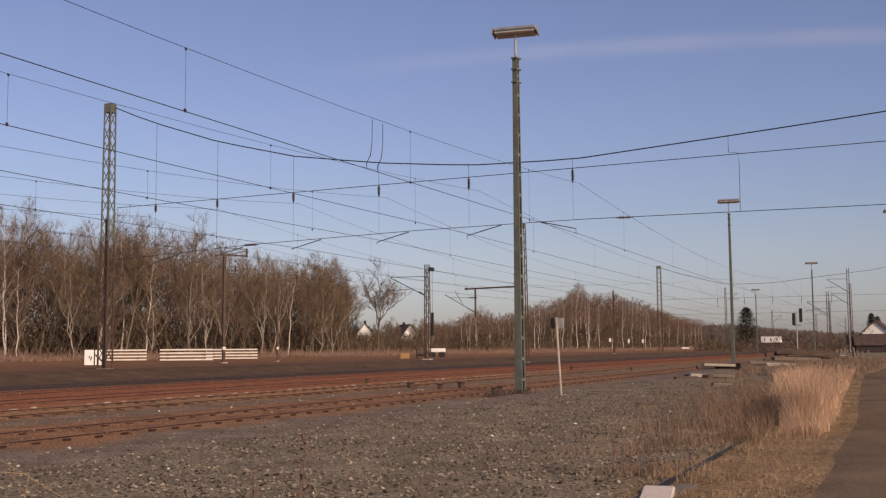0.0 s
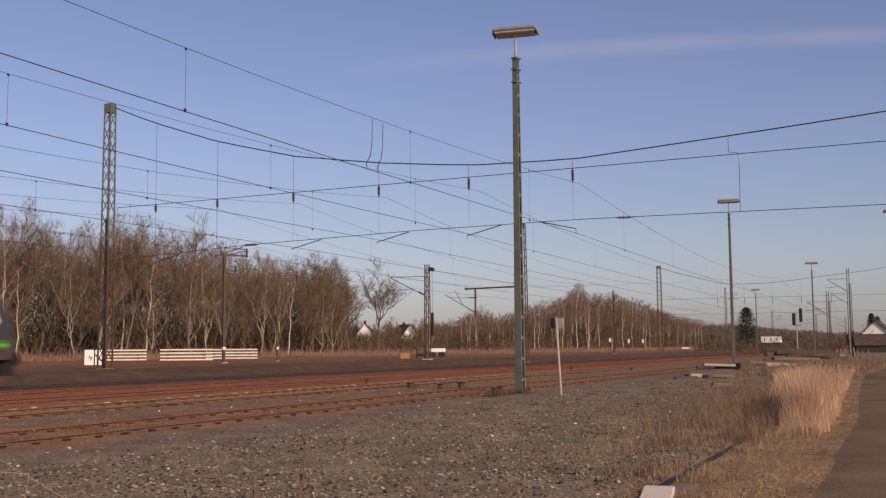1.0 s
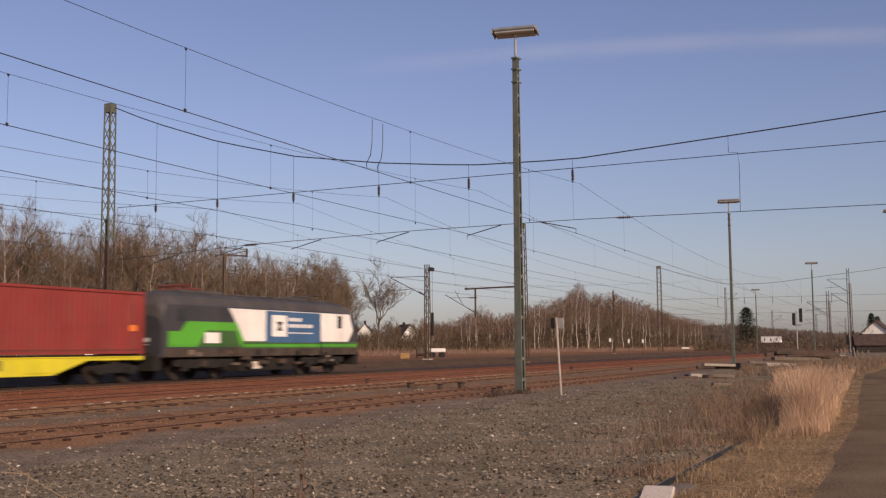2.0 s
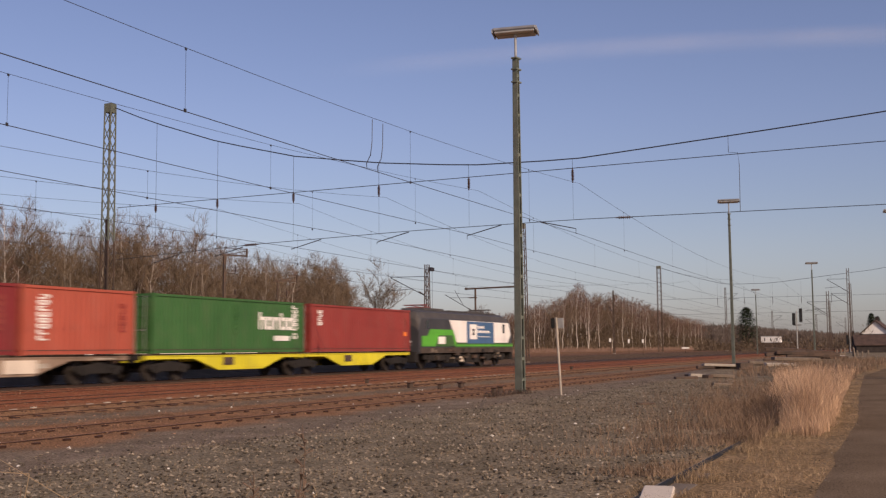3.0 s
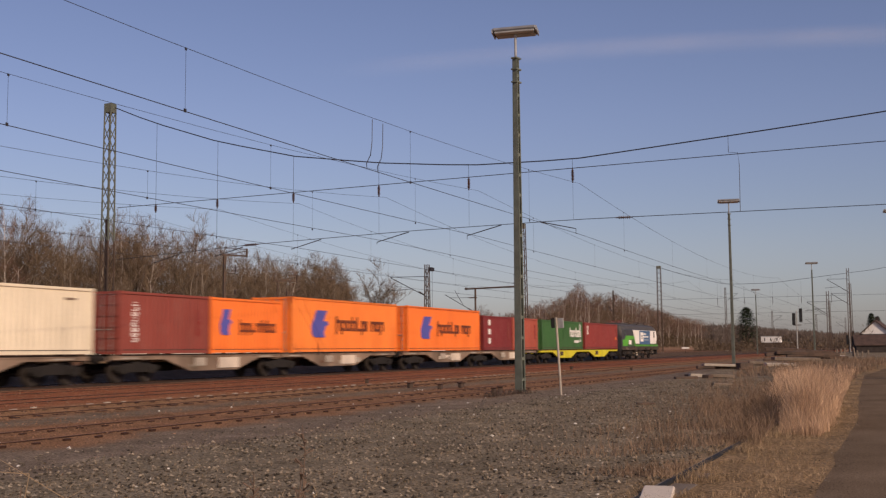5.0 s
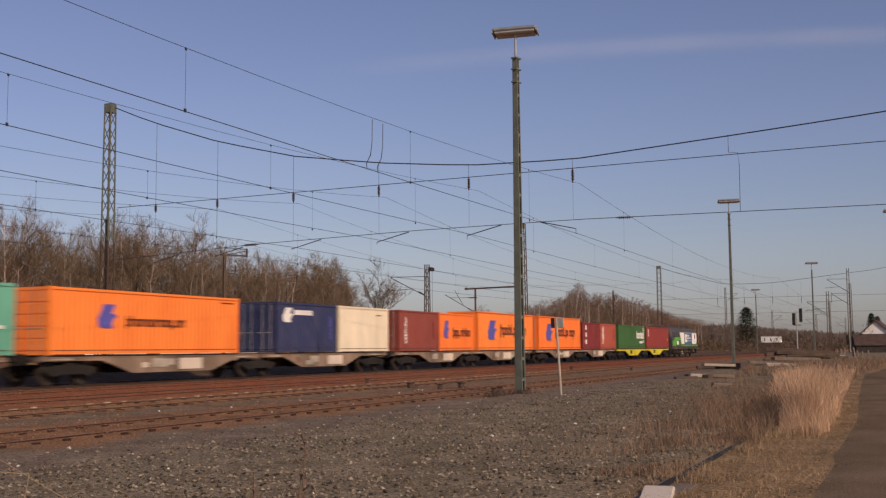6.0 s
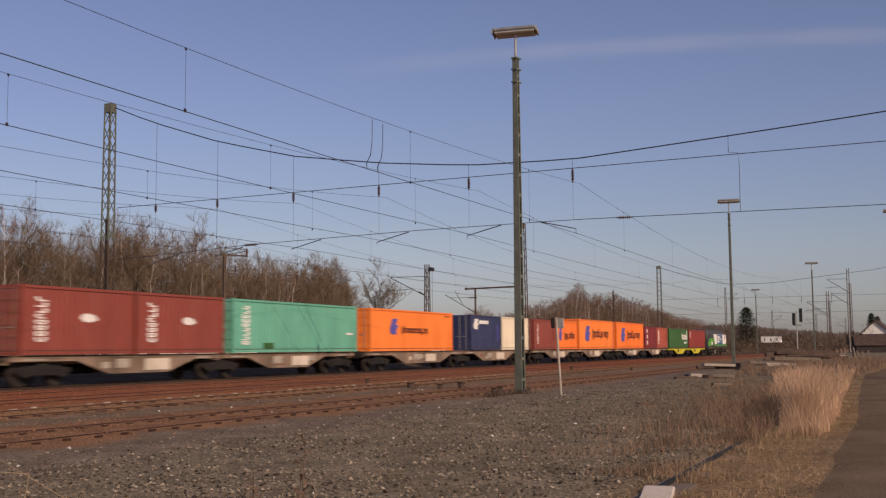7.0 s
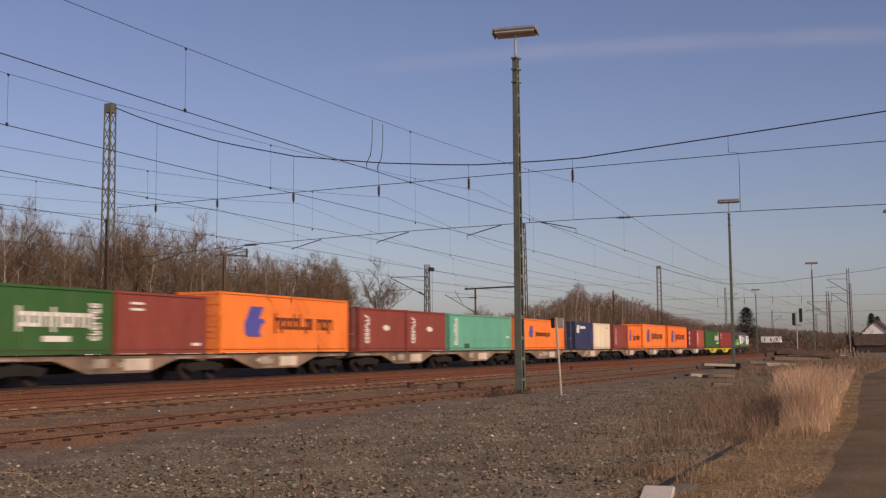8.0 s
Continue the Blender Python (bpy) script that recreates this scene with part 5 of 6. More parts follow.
def build_plants():
    def tuft(r):
        x = 16.8 + 8.5 * r.random() ** 1.1
        y = 1.72 + r.gauss(0, 0.21) + 0.075 * (x - 18)
        clump = noise.noise(Vector((x * 1.3, y * 2.6, 5)))
        if y < lane_edge(x) + 0.1 + 0.15 * clump or y > x / 8.7 + 0.25 * clump or clump < -0.42:
            return None
        lump = 0.8 + 0.55 * clump + 0.25 * noise.noise(Vector((x * 3.5, y * 6, 8)))
        side = math.exp(-((y - 1.72 - 0.075 * (x - 18)) / 0.5) ** 2)
        return x, y, max(0.15, lump * side * (0.35 + 0.65 * smooth_step(16.8, 19.2, x)))
    blades("tall_grass", "tall dry straw-coloured grass beside the lane", M_DRY, 19000, tuft, 0.45, 1.15, 0.0022, 5, 0.42)

    def brown_mix(r):
        x = 15.0 + 13.0 * r.random()
        y = 2.0 + abs(r.gauss(0, 0.85)) + 0.06 * (x - 15)
        clump = noise.noise(Vector((x * 0.8, y * 1.3, 25)))
        near = math.exp(-((y - x / 8.7) / 0.4) ** 2)
        return (x, y, 0.6 + 0.8 * max(0, clump) + 0.7 * near) if clump > -0.12 - 0.5 * near else None
    blades("brown_grass", "soft red-brown dead grass before the straw", M_WEED, 9500, brown_mix, 0.06, 0.40, 0.0026, 25, 1.1)

    def strip(r):
        x = 22 + 28 * r.random() ** 1.2
        y = lane_edge(x) + 0.12 + max(0.3, x / 8.6 - lane_edge(x)) * r.random()
        lump = 0.7 + 0.7 * noise.noise(Vector((x * 0.45, y * 0.9, 15)))
        return (x, y, lump) if lump > 0.45 else None
    blades("lane_side_grass", "patchy dry grass further along the lane", M_DRY, 15000, strip, 0.2, 0.7, 0.0042, 15, 0.6)

    def verge(r):
        x = 6.5 + 40 * r.random() ** 1.7
        y = lane_edge(x) - 0.22 + r.random() ** 1.05 * 1.65
        if y > 2.4 + 0.02 * x or noise.noise(Vector((x * 1.1, y * 2.2, 2))) < -0.3 + 0.3 * r.random() + (0.35 if y < lane_edge(x) else 0):
            return None
        return x, y, 1.0
    blades("verge_grass", "short matted dry grass along the lane's edge", M_VERGE, 46000, verge, 0.02, 0.085, 0.0028, 6, 2.2)

    def trough_tufts(r):
        x = 10.5 + 13 * r.random()
        y = 2.08 + r.gauss(0, 0.10 if x < 16 else 0.22)
        return (x, y, 1.0) if noise.noise(Vector((x * 1.6, y, 33))) > (0.12 if x < 16 else -0.05) else None
    blades("edge_tufts", "straw tufts leaning over the cable trough", M_VERGE, 6500, trough_tufts, 0.04, 0.2, 0.0025, 16, 1.2)

    def weeds(r):
        x = 11 + 58 * r.random() ** 1.2
        y = 2.35 + abs(r.gauss(0, 1)) * (0.25 + 0.05 * x)
        if y > 9.0 or noise.noise(Vector((x * 0.5, y * 0.7, 9))) < 0.0:
            return None
        return x, y, 0.35 + 0.65 * smooth_step(11, 24, x)
    blades("dead_weeds", "sparse dead brown weeds on the gravel", M_WEED, 30000, weeds, 0.08, 0.42, 0.0035, 7, 0.8)

    def far_grass(r):
        x = 46 + 70 * r.random()
        y = lane_edge(x) + 0.1 + 6 * r.random() ** 1.3
        if y < -3 or y > 7.5 or noise.noise(Vector((x * 0.2, y * 0.5, 19))) < -0.15:
            return None
        return x, y, 1.0
    blades("far_dry_grass", "dry straw grass on the bank by the lane", M_WEED, 11000, far_grass, 0.08, 0.36, 0.011, 8)

    def thin(r):
        x, y = 5 + 20 * r.random(), 2.6 + 7 * r.random()
        if noise.noise(Vector((x * 0.9, y * 0.9, 19))) < -0.05:
            return None
        return x, y, 1.0
    blades("sparse_grass", "thin pale grass tufts among the gravel", M_VERGE, 14000, thin, 0.015, 0.07, 0.0028, 9, 1.8)
    def heap(r):
        return r.uniform(27.3, 31.0), 10.85 + r.gauss(0, 0.12), 1.0
    blades("brush_heap", "dark dead twigs heaped round the foot of the mast", M_DARKMAST, 420, heap, 0.05, 0.2, 0.01, 44, 2.0)
    # single dead stalks close by
    for i, (az, dist, h, lean) in enumerate(((58.9, 6.2, 0.92, 0.02), (56.5, 6.0, 0.68, -0.03), (58.0, 6.1, 0.72, 0.10), (51.5, 5.6, 0.40, 0.15), (44.6, 5.4, 0.72, 0.05), (46.0, 5.6, 0.62, 0.3), (69.0, 6.0, 0.55, 0.1), (53.2, 5.6, 0.36, -0.1))):
        x, y = dist * math.sin(radians(az)), dist * math.cos(radians(az))
        z = ground_z(x, y)
        t = thing("dead_stalk", (x, y, z), "dry brown weed stalk standing in the gravel", "weed", "dead weed stalks")
        rnd = random.Random(40 + i)
        m = Mesh()
        p, r = Vector((0, 0, -0.02)), 0.009
        pts = [p]
        for k in range(6):
            q = p + Vector((lean * 0.12 + rnd.uniform(-0.015, 0.015), rnd.uniform(-0.015, 0.015), h / 6))
            m.tube(p, q, r, r * 0.82, 5, caps=False)
            p, r = q, r * 0.82
            pts.append(p)
        part("stalk", m, M_STALK, t)
        m = Mesh()
        for k in range(26):
            q = pts[1 + rnd.randrange(5)].lerp(pts[-1], rnd.random() * 0.5)
            a = rnd.uniform(0, 6.283)
            e = q + Vector((math.cos(a), math.sin(a), rnd.uniform(0.2, 1.2))) * rnd.uniform(0.02, 0.07)
            m.tube(q, e, 0.003, 0.006, 4)
        tagged(part("seed_heads", m, M_STALK, t), kind="stuff")
    # long bent straws
    for i, (az, dist, z0, az2, z1) in enumerate(((43.8, 5.6, 0.78, 47.3, 0.55), (44.0, 5.5, 0.42, 48.0, 0.62), (43.6, 5.3, 0.74, 45.4, 0.72))):
        a = Vector((dist * math.sin(radians(az)), dist * math.cos(radians(az)), z0))
        b = Vector((dist * math.sin(radians(az2)), dist * math.cos(radians(az2)), z1))
        root = a.lerp(b, 0.3 if i else 0.0)
        t = thing("bent_straw", (root.x, root.y, ground_z(root.x, root.y)), "long bent straw of dry grass", "grass", "bent straws")
        o = Vector((root.x, root.y, ground_z(root.x, root.y)))
        lo, hi = (a, b) if z0 < z1 else (b, a)
        start = Vector((0.05, 0.05, 0.0))
        part("blade", Mesh().tube(start, lo - o, 0.0022, n=4, caps=False).tube(lo - o, hi - o, 0.0022, 0.0012, n=4, caps=False), M_VERGE, t)


# ---- other things of the yard ----
def slab_pile():
    """Old concrete slabs and rotten sleepers thrown in heaps at the edge of the yard. Length along the first, wide, thick, height above the ground."""
    rnd = random.Random(3)
    heap = ((55.3, 9.0, 2.2, 0.8, 0.13, -70, 0.12, 2, 0), (54.3, 7.9, 0.7, 0.5, 0.34, -50, 0.0, 0, 1), (56.3, 9.6, 2.0, 0.3, 0.16, -66, 0.0, 0, 1), (55.6, 8.6, 1.9, 0.26, 0.16, -74, 0.0, 0, 1),
            (60.2, 7.6, 1.9, 0.7, 0.16, -76, 0.06, 3, 0), (61.0, 7.2, 1.4, 0.3, 0.2, -60, 0.0, 0, 1), (59.3, 6.8, 1.6, 0.6, 0.16, -68, 0.0, 2, 0),
            (66.0, 6.7, 2.6, 1.0, 0.18, -70, 0.12, 2, 0), (67.5, 7.4, 2.6, 0.3, 0.18, -74, 0.0, 0, 1), (68.2, 7.5, 2.4, 0.34, 0.22, -66, 0.4, -4, 1), (69.0, 7.8, 1.9, 0.34, 0.22, -80, 0.6, 3, 1), (68.0, 6.9, 2.2, 0.3, 0.2, -78, 0.42, 2, 1),
            (76.0, 6.6, 3.4, 0.4, 0.22, -74, 0.2, 0, 1), (77.0, 6.0, 3.2, 0.36, 0.22, -66, 0.0, 0, 1), (78.5, 6.9, 3.0, 0.4, 0.22, -80, 0.42, 3, 1), (82.0, 6.2, 2.6, 0.8, 0.2, -70, 0.1, 3, 0), (86.0, 6.6, 2.8, 0.8, 0.2, -76, 0.1, -3, 0),
            (45.6, 8.45, 0.9, 0.3, 0.14, -62, 0.02, 2, 0), (46.4, 8.9, 0.7, 0.3, 0.12, -40, 0.0, 0, 1), (45.2, 7.5, 1.0, 0.34, 0.14, -74, 0.02, 3, 0), (44.8, 8.0, 0.4, 0.3, 0.16, -20, 0.0, 0, 1), (43.9, 8.7, 1.0, 0.2, 0.12, -50, 0.0, 0, 1), (38.0, 6.3, 0.7, 0.3, 0.1, -62, 0.0, 2, 0), (25.0, 5.9, 0.45, 0.16, 0.07, -70, 0.0, 0, 1))
    for i, (x, y, L, W, th, rz, up, tilt, wood) in enumerate(heap):
        me = bevelled(Mesh().box(-L / 2, L / 2, -W / 2, W / 2, 0, th).data("slab", [M_DARKMAST if wood else (M_CONCRETE, M_SOILCONC)[i % 3 == 1]]), 0.02)
        ob = part("old_timber" if wood else "concrete_slab", me, None, at=pose(x, y, ground_z(x, y) - 0.02 + up, rnd.uniform(-4, 4), tilt + rnd.uniform(-1, 1), rz))
        tagged(ob, "dark rotten timber sleeper lying in the weeds" if wood else "weathered pale concrete slab lying on the ground", "timber" if wood else "slab", "discarded slabs")
    # short concrete posts left standing beyond the heaps
    for k, (x, y) in enumerate(((96.0, 6.4), (98.5, 6.0), (101.0, 5.4), (95.0, 5.0), (104.0, 5.2), (99.0, 4.6), (106.0, 4.4), (92.0, 5.8))):
        ob = part("concrete_post", bevelled(Mesh().box(-0.07, 0.07, -0.07, 0.07, -0.2, rnd.uniform(0.35, 0.8)).data("concrete_post", [M_SOILCONC]), 0.015), None, at=pose(x, y, ground_z(x, y), rnd.uniform(-6, 6), rnd.uniform(-6, 6), rnd.uniform(0, 90)))
        tagged(ob, "short weathered concrete post in the dry grass", "post", "old concrete posts")


def cable_trough():
    t = thing("cable_trough", (0, 0, 0), "concrete cable trough with lids along the gravel", "cable trough", kind="structure")
    part("trough_wall", Mesh().box(6.0, 22.0, 2.335, 2.37, -0.25, -0.035), M_SOILCONC, t)
    lid = bevelled(Mesh().box(-0.245, 0.245, -0.12, 0.12, 0, 0.045).data("lid", [M_SOILCONC]), 0.008)
    rnd = random.Random(8)
    for i in range(17):
        part("lid", lid, None, t, at=pose(6.4 + i * 0.5, 2.15 + rnd.uniform(-0.012, 0.012), -0.075 + rnd.uniform(-0.01, 0.006) - 0.002 * i, 0, 0, rnd.uniform(-1.5, 1.5)))
    # this black tube is added as the shade inside the open slot
    part("slot_shade", Mesh().tube((6.0, 2.305, -0.05), (22.0, 2.305, -0.045), 0.036, n=8), M_BLACK, t, "black tube standing for shade in the open slot of the trough")
    ob = part("loose_slab", bevelled(Mesh().box(-0.45, 0.45, -0.14, 0.14, 0, 0.09).data("loose_slab", [P_PALEPLATE]), 0.012), None, at=pose(9.5, 2.17, -0.10, 0, -3, 9))
    tagged(ob, "pale broken concrete slab beside the cable trough", "slab")


def marker_post():
    t = thing("sign_post", pose(29.45, 9.36, -0.07, -2.6, -1.1, 0), "thin pale leaning post with small sign plates", "post")
    part("pole", Mesh().tube((0, 0, 0), (0, 0, 2.22), 0.034, n=10), M_CONCRETE, t, "pale grey pole")
    part("sign_plate", bevelled(Mesh().box(-0.11, -0.08, 0.02, 0.13, 1.92, 2.2).data("sign_plate", [M_BLACK]), 0.01), None, t, "dark back of a plate")
    part("sign_plate", bevelled(Mesh().box(0.04, 0.065, -0.20, -0.02, 1.90, 2.19).data("sign_plate", [M_GALV]), 0.01), None, t, "grey plate")


def beam_stacks():
    for x, y, n, L, rz in ((76.0, 65.0, 4, 4.9, -50), (75.2, 57.0, 4, 4.4, -53), (88.2, 61.5, 4, 5.0, -56)):
        t = thing("concrete_beam_stack", pose(x, y, ground_z(x, y), 0, 0, rz), "stack of pale concrete beams with timber spacers", "beam stack", "stacked concrete beams")
        for k in range(n):
            for j in range(4):
                part("beam", bevelled(Mesh().box(-L / 2, L / 2, j * 0.4, j * 0.4 + 0.34, 0.08 + k * 0.28, 0.08 + k * 0.28 + 0.13).data("beam", [M_PALECONC]), 0.02), None, t)
            for q in (-0.35, 0.35):
                part("spacer", Mesh().box(L * q - 0.06, L * q + 0.06, -0.05, 1.6, k * 0.28 - 0.07, 0.08 + k * 0.28), M_DARKMAST, t)
    t = thing("white_board", pose(56.85, 50.15, ground_z(56, 50), 0, 0, -45), "white board with a black letter on short posts", "board")
    part("panel", Mesh().box(-0.33, 0.42, -0.03, 0.03, 0.0, 1.0).box(-0.98, -0.39, -0.03, 0.03, 0.0, 1.0), M_PLASTER, t)
    m = Mesh()
    m.box(-0.39, -0.31, -0.05, -0.03, -0.02, 1.02)
    m.prism([(-0.29, 0.60), (0.30, 0.02), (0.42, 0.02), (-0.29, 0.74)], -0.05, -0.03).prism([(0.16, 0.14), (0.24, 0.14), (0.42, 0.36), (0.42, 0.44)], -0.051, -0.03)
    m.prism([(-0.62, 0.3), (-0.56, 0.3), (-0.5, 0.55), (-0.58, 0.55)], -0.05, -0.03).prism([(-0.72, 0.42), (-0.68, 0.42), (-0.64, 0.62), (-0.7, 0.62)], -0.05, -0.03)
    part("lettering", m, M_BLACK, t, "black strokes")
    for a in (-0.9, 0.3):
        part("post", Mesh().box(a, a + 0.06, 0.03, 0.09, -0.1, 0.95), M_DARKMAST, t)


def track_clutter():
    """Switch stands, point motors and junction boxes low between the tracks."""
    rnd = random.Random(21)
    for i, (x, y) in enumerate(((32.8, 15.7), (31.9, 14.2), (33.4, 14.1), (30.1, 11.45), (29.2, 11.3), (63.2, 19.4), (60.3, 15.0), (37.1, 19.6), (64.5, 34.2))):
        t = thing("point_box", pose(x, y, -0.07, 0, 0, rnd.uniform(-20, 20)), "low rusty brown point box beside the rail", "point box", "point boxes")
        w = rnd.uniform(0.07, 0.1)
        part("housing", bevelled(Mesh().box(-w, w, -w * 0.8, w * 0.8, 0.05, 0.2).box(-w, -w + 0.05, -w * 0.6, w * 0.6, 0, 0.06).box(w - 0.05, w, -w * 0.6, w * 0.6, 0, 0.06).data("housing", [M_DARKMAST]), 0.02), None, t)
        part("lid", Mesh().box(-w - 0.02, w + 0.02, -w * 0.8 - 0.02, w * 0.8 + 0.02, 0.2, 0.225), M_RAIL, t)
        part("rod", Mesh().tube((w, 0, 0.06), (w + 0.5, 0.15, 0.04), 0.02, n=6), M_RAIL, t)


def house(x, y, rz, L, W, wall, ridge, wall_mat, roof_mat, label, windows=2):
    t = thing("house", pose(x, y, ground_z(x, y) - 0.1, 0, 0, rz), label, "house")
    o = [(-W / 2, 0), (W / 2, 0), (W / 2, wall), (0, ridge), (-W / 2, wall)]
    part("wall", Mesh().prism(o, -L / 2, L / 2), wall_mat, t)
    for s in (-1, 1):
        a = Vector((s * (W / 2 + 0.5), 0, wall - 0.5 * (ridge - wall) / (W / 2)))
        r = Mesh()
        r.prism([(0, ridge + 0.05), (a.x, a.z + 0.05), (a.x, a.z + 0.25), (0, ridge + 0.28)] if s < 0 else [(a.x, a.z + 0.05), (0, ridge + 0.05), (0, ridge + 0.28), (a.x, a.z + 0.25)], -L / 2 - 0.4, L / 2 + 0.4)
        part("roof", r, roof_mat, t)
    for s in (-1, 1):
        for k in range(windows):
            q = (k + 0.5) / windows * W - W / 2
            w = part("window", Mesh().box(q - 0.5, q + 0.5, s * L / 2 - 0.04, s * L / 2 + 0.04, wall * 0.45, wall * 0.45 + 1.2), M_PLASTER, t)
            part("pane", Mesh().box(q - 0.42, q + 0.42, s * L / 2 - 0.05, s * L / 2 + 0.05, wall * 0.45 + 0.08, wall * 0.45 + 1.12), M_GLASS, w)
    part("chimney", Mesh().box(-0.3, 0.3, 0.5, 1.1, ridge - 0.6, ridge + 0.9), M_DARKWALL, t)
    return t


def signal(x, y, h, label):
    t = thing("railway_signal", (x, y, ground_z(x, y)), label, "signal", "railway signals")
    part("post", Mesh().tube((0, 0, 0), (0, 0, h), 0.08, n=8), M_GALV, t)
    for o, z0, z1 in ((-0.35, h - 1.9, h - 0.3), (0.55, h - 1.5, h + 0.3)):
        head = part("signal_head", bevelled(Mesh().box(-0.2, 0.1, -o - 0.2, -o + 0.2, z0, z1).data("signal_head", [M_BLACK]), 0.05), None, t, "black signal screen")
        for k in range(3):
            part("lens", Mesh().tube((-0.22, -o, z0 + 0.35 + k * 0.4), (-0.19, -o, z0 + 0.35 + k * 0.4), 0.1, n=10), M_GLASS, head)
    part("bracket", Mesh().box(-0.05, 0.05, -0.6, 0.4, h - 1.95, h - 1.85), M_DARKMAST, t)


def conifer(x, y, h, w):
    t = thing("conifer", (x, y, ground_z(x, y)), "dark evergreen conifer in the distance", "tree", "distant conifers")
    part("trunk", Mesh().tube((0, 0, 0), (0, 0, h * 0.9), 0.25, 0.05, 8), M_BARK, t)
    rnd = random.Random(int(x))
    m = Mesh()
    for _ in range(4200):
        u = rnd.random() ** 0.8
        a = rnd.uniform(0, 6.283)
        r = w * (1 - u) ** 0.5 * (0.55 + 0.45 * min(1, u / 0.3)) * rnd.uniform(0.3, 1.05)
        p = Vector((math.cos(a) * r, math.sin(a) * r, h * (0.08 + 0.92 * u)))
        d = Vector((math.cos(a), math.sin(a), rnd.uniform(-0.6, 0.3))) * rnd.uniform(0.3, 0.8)
        s = Vector((-math.sin(a), math.cos(a), 0)) * rnd.uniform(0.1, 0.28)
        m.quad(p - s, p + s, p + d)
    part("crown", m, M_CONIFER, t)


def yard_bits():
    """Small things left beyond the running track."""
    ob = part("plastic_crate", bevelled(Mesh().box(-0.5, 0.5, -0.4, 0.4, 0, 0.55).data("plastic_crate", [M_YELLOWBOX]), 0.04), None, at=pose(92.5, 44.8, ground_z(92, 44) - 0.02, 0, 0, 20))
    tagged(ob, "faded yellow plastic crate on the brown soil", "crate")
    t = thing("flat_trailer", pose(106.0, 47.5, ground_z(106, 47), 0, 0, -62), "low white trailer with dark wheels", "trailer")
    part("bed", bevelled(Mesh().box(-0.85, 0.85, -0.7, 0.7, 0.55, 0.95).data("bed", [M_PLASTER]), 0.05), None, t)
    part("drawbar", Mesh().box(-1.5, -0.85, -0.06, 0.06, 0.5, 0.6), M_DARKMAST, t)
    for a in (-0.5, 0.5):
        for s in (-0.66, 0.66):
            part("wheel", Mesh().tube((a, s - 0.09, 0.28), (a, s + 0.09, 0.28), 0.3, n=14), M_BLACK, t)
    t = thing("cable_drum", pose(97.0, 45.2, ground_z(97, 45), 0, 0, 30), "dark wooden cable drum lying by the track", "cable drum")
    part("drum_core", Mesh().tube((0, -0.4, 0.5), (0, 0.4, 0.5), 0.3, n=14), M_DARKMAST, t)
    for s in (-0.45, 0.4):
        part("flange", Mesh().tube((0, s, 0.5), (0, s + 0.06, 0.5), 0.52, n=18), M_DARKMAST, t)
    for x, y, z, w, h in ((150, 40.3, 1.7, 0.3, 0.5), (150, 37.6, 1.5, 0.26, 0.55), (150, 35.6, 1.6, 0.26, 0.5), (180, 35.6, 0.7, 1.2, 0.25)):
        t = thing("marker_board", pose(x, y, ground_z(x, y), 0, 0, 12), "small white marker board on a short post", "marker board", "white marker boards")
        part("post", Mesh().tube((0.05, 0, 0), (0.05, 0, z), 0.035, n=6), M_DARKMAST, t)
        part("board", bevelled(Mesh().box(-0.02, 0.01, -w / 2, w / 2, z, z + h).data("board", [M_PLASTER]), 0.008), None, t)


